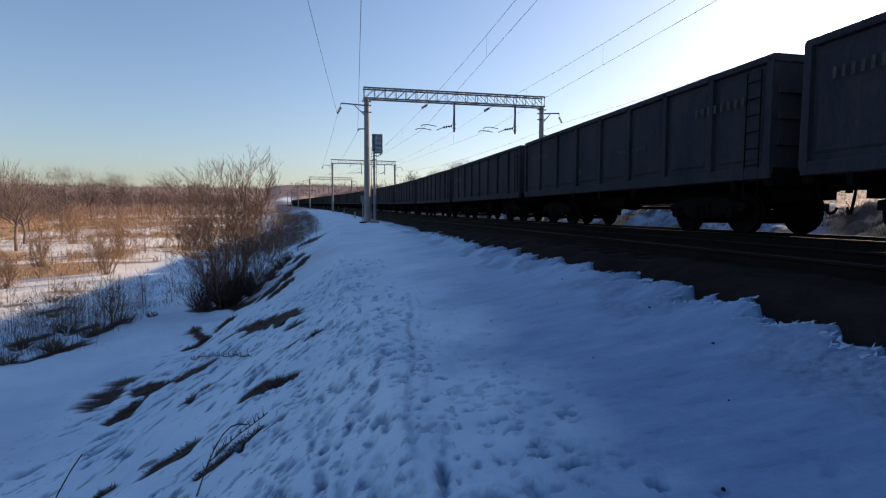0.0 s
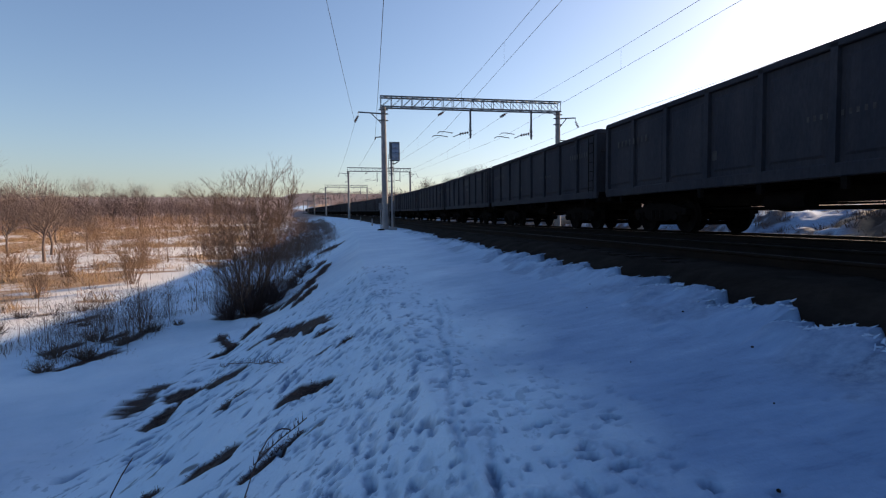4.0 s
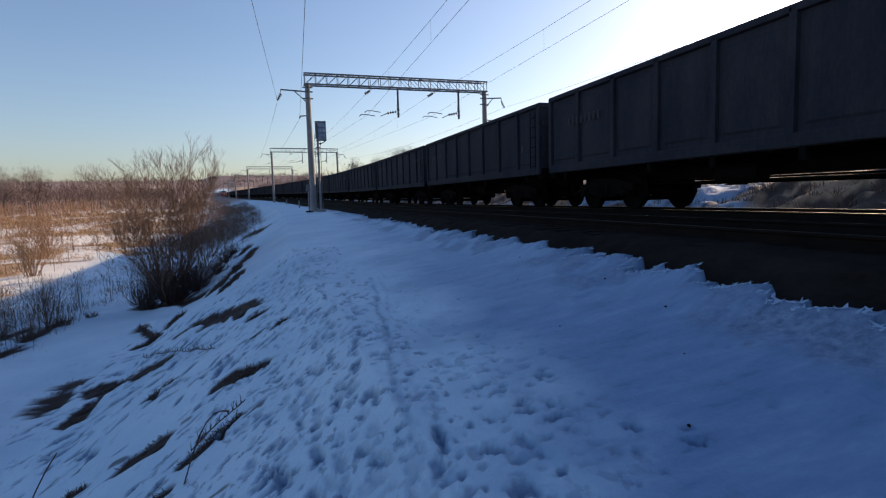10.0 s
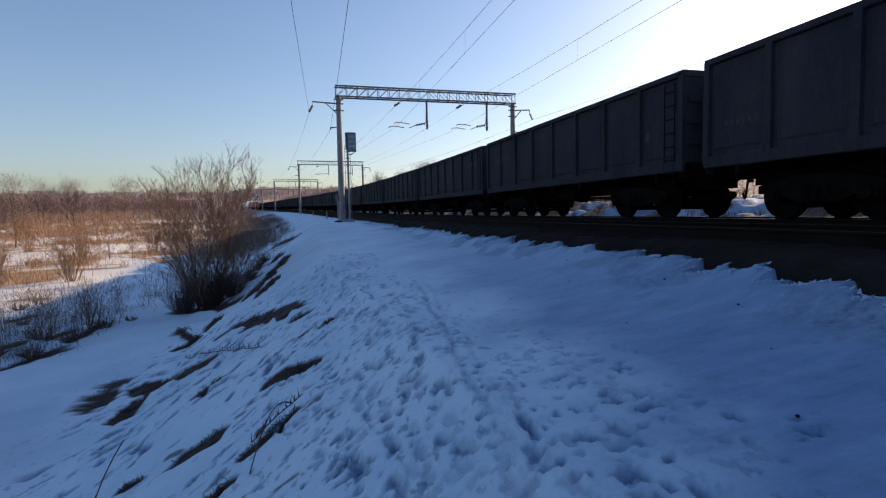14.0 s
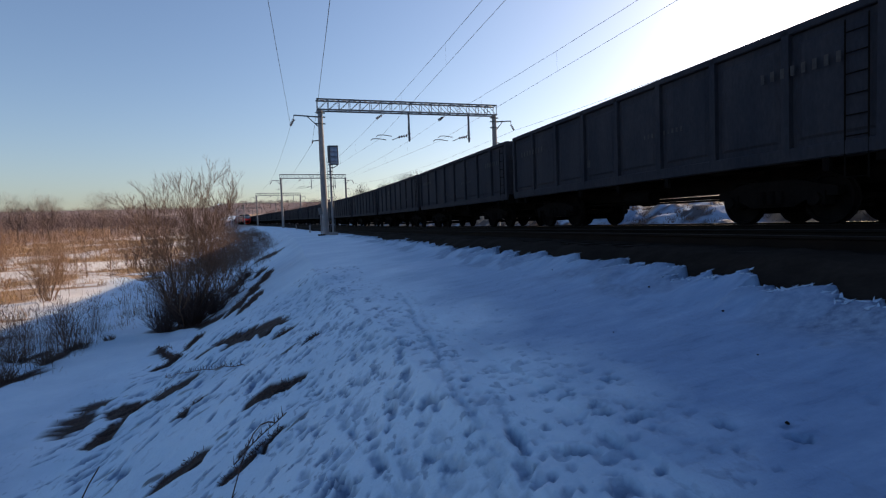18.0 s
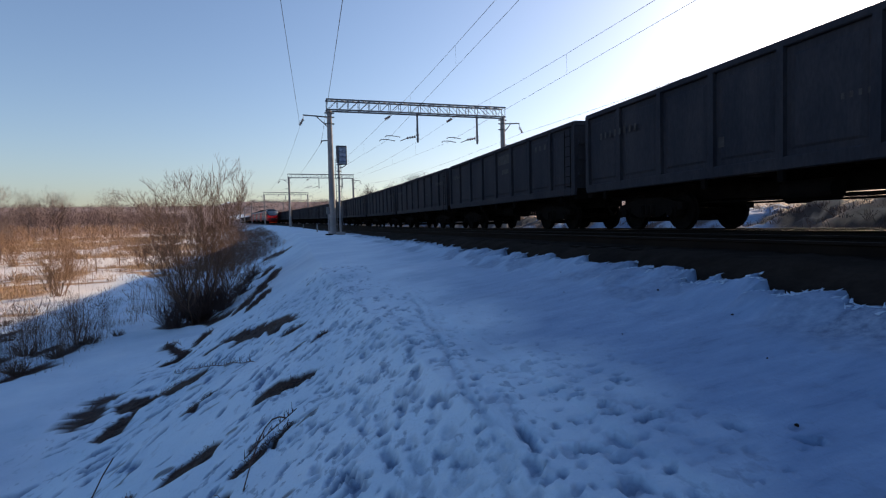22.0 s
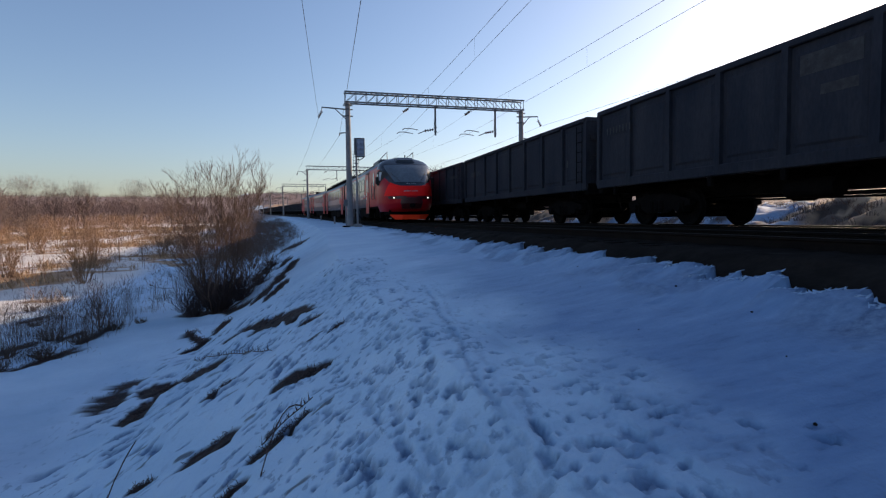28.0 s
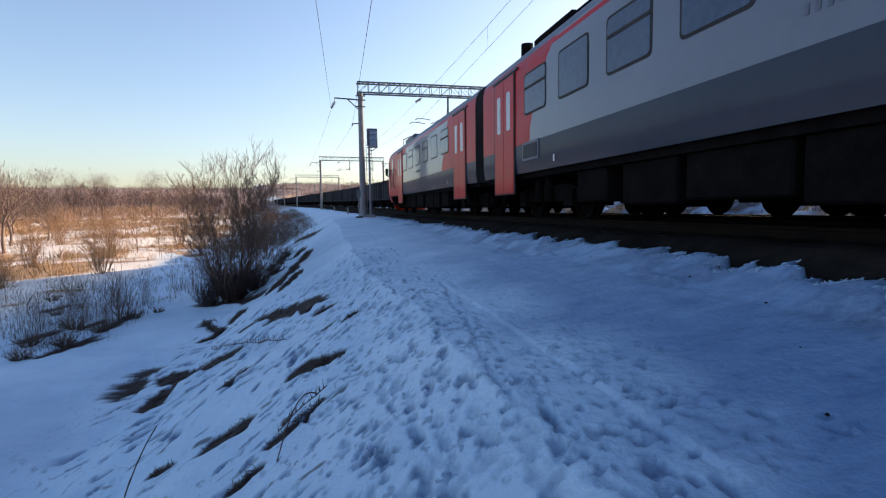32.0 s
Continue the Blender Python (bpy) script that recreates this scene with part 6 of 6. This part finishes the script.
def make_stalks():
    """Dead stems with dry leaflets, lying on and standing in the snow."""
    rng = random.Random(14)
    for x, y, dx, dy, dz, n, bent in ((-3.05, 10.7, 1.75, -3.4, 0.1, 30, 0.03), (-1.15, 4.5, 0.42, 0.35, 0.08, 12, 0.02), (-3.9, 13.9, 0.6, -1.3, 0.3, 12, 0.12), (-2.35, 4.05, 0.28, 0.35, 0.65, 5, 0.12), (-1.1, 3.9, 0.3, 0.35, 0.2, 6, 0.2)):
        e = new("dead_stalk")
        e.location = on_ground(x, y, 0.0)
        a = Vector((0, 0, 0.02))
        segs = []
        for k in range(n):
            f0, f1 = k / n, (k + 1) / n
            def at(f):
                g = on_ground(x + dx * f, y + dy * f)
                return Vector((dx * f, dy * f, g.z - e.location.z + 0.04 + dz * f * (0.5 if n > 10 else 1.0) + bent * math.sin(f * 3.0)))
            p, r = at(f0), at(f1)
            segs.append((p, r, 0.006, 0.0055))
        plant_mesh("stem", segs, M_WEED, e, 4)
        segs = []
        for k in range(n if n > 8 else 3):
            p = at(k / n)
            for sgn in (-1, 1):
                segs.append((p, p + Vector((rng.gauss(0, 0.02), rng.gauss(0, 0.02) + 0.02 * sgn, rng.uniform(0.03, 0.10))), 0.0055, 0.001))
        tagged(plant_mesh("leaf_fringe", segs, M_WEED, e, 3), kind="stuff")
        tagged(e, "dead brown plant stem with dry leaflets in the snow", "dead plant", "dead stalks on the bank")
    for k, (x, y, r) in enumerate(((1.574, 1.867, 0.022), (2.74, 3.42, 0.022), (2.95, 4.6, 0.02), (2.4, 5.6, 0.016), (2.9, 6.6, 0.02), (1.9, 3.7, 0.012), (2.2, 2.6, 0.012))):
        bm = bmesh.new()
        bmesh.ops.create_icosphere(bm, subdivisions=1, radius=r * 0.62)
        for v in bm.verts:
            v.co *= rng.uniform(0.75, 1.15)
            v.co.z *= 0.7
        ob = part("pebble", bm, M_BALLAST)
        ob.location = on_ground(x, y, r * 0.2)
        tagged(ob, "small dark ballast stone lying on the snow", "stone", "stones on the snow")


make_stalks()


def make_sleepers():
    bm = bmesh.new()
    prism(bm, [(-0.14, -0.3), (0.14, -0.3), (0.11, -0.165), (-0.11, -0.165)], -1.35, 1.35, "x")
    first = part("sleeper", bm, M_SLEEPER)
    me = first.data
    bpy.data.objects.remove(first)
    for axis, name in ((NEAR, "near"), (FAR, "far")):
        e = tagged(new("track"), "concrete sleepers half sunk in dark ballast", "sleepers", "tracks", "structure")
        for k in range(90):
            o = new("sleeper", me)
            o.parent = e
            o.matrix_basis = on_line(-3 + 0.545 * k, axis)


make_sleepers()


def make_crust():
    """Thin flakes of frozen snow along the torn edge, tips towards the ballast."""
    rng = np.random.RandomState(31)
    v, f = [], []
    for k in range(1000):
        s0 = 1.0 + 34.0 * rng.rand() ** 1.3
        u0 = float(snow_edge(np.array([s0]))[0]) - abs(rng.normal(0, 0.03)) - 0.005
        p = line(s0, u0)
        p.z = float(ground_z(np.array([p.x]), np.array([p.y]))[0])
        long, wide, thick = rng.uniform(0.04, 0.13), rng.uniform(0.006, 0.02), rng.uniform(0.003, 0.007)
        a = rng.normal(0.35, 0.45)
        d = np.array([math.cos(a), math.sin(a), rng.uniform(0.0, 0.35)])
        w = np.array([-math.sin(a), math.cos(a), rng.normal(0, 0.1)]) * wide
        o = np.array(p) - d * long * 0.4
        i = len(v)
        t = o + d * long
        for z in (-thick, thick * 0.6):
            q = np.array([0, 0, z])
            v += [o - w + q, o + w + q, o + d * long * 0.55 + w * 0.7 + q, t + q * 0.3, o + d * long * 0.5 - w * 0.6 + q]
        f += [(i + 5, i + 6, i + 7, i + 8, i + 9), (i + 4, i + 3, i + 2, i + 1, i)]
        f += [(i + j, i + (j + 1) % 5, i + 5 + (j + 1) % 5, i + 5 + j) for j in range(5)]
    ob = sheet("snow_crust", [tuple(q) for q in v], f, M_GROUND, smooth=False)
    # flakes take part of the dimmed colour of the snow around them
    at = ob.data.attributes.new("dim_snow", "FLOAT", "POINT")
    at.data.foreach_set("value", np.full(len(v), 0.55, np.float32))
    tagged(ob, "ragged flakes of frozen snow along the ballast", "snow crust", kind="stuff")


make_crust()
# ---- movement ----
def freight_at(t):
    """Where the coupling between the first two wagons after the eye stands, metres along the line."""
    return 8.34 + 8.975 * t + 0.00762 * t * t


def emu_at(t):
    """The nose of the electric train."""
    return float(np.interp(t, [0, 28, 29, 30, 31, 32], [31.4 + 22.2 * 28, 31.4, 9.2, -13.1, -34.0, -54.45]))


CAR_MID = (12.25, 36.0, 58.3, 80.7)


def motions():
    for k, w in enumerate(wagons):
        walk(w, [(t, on_line(freight_at(t) + (k - 24.5) * WL, FAR)) for t in range(0, 33, 2)])
    for mid, c in zip(CAR_MID, CARS):
        walk(c, [(t, on_line(emu_at(t) + mid, NEAR) @ pose(0, -mid, 0)) for t in (*range(0, 26, 2), 26, 27, 28, 29, 30, 31, 32)])


motions()
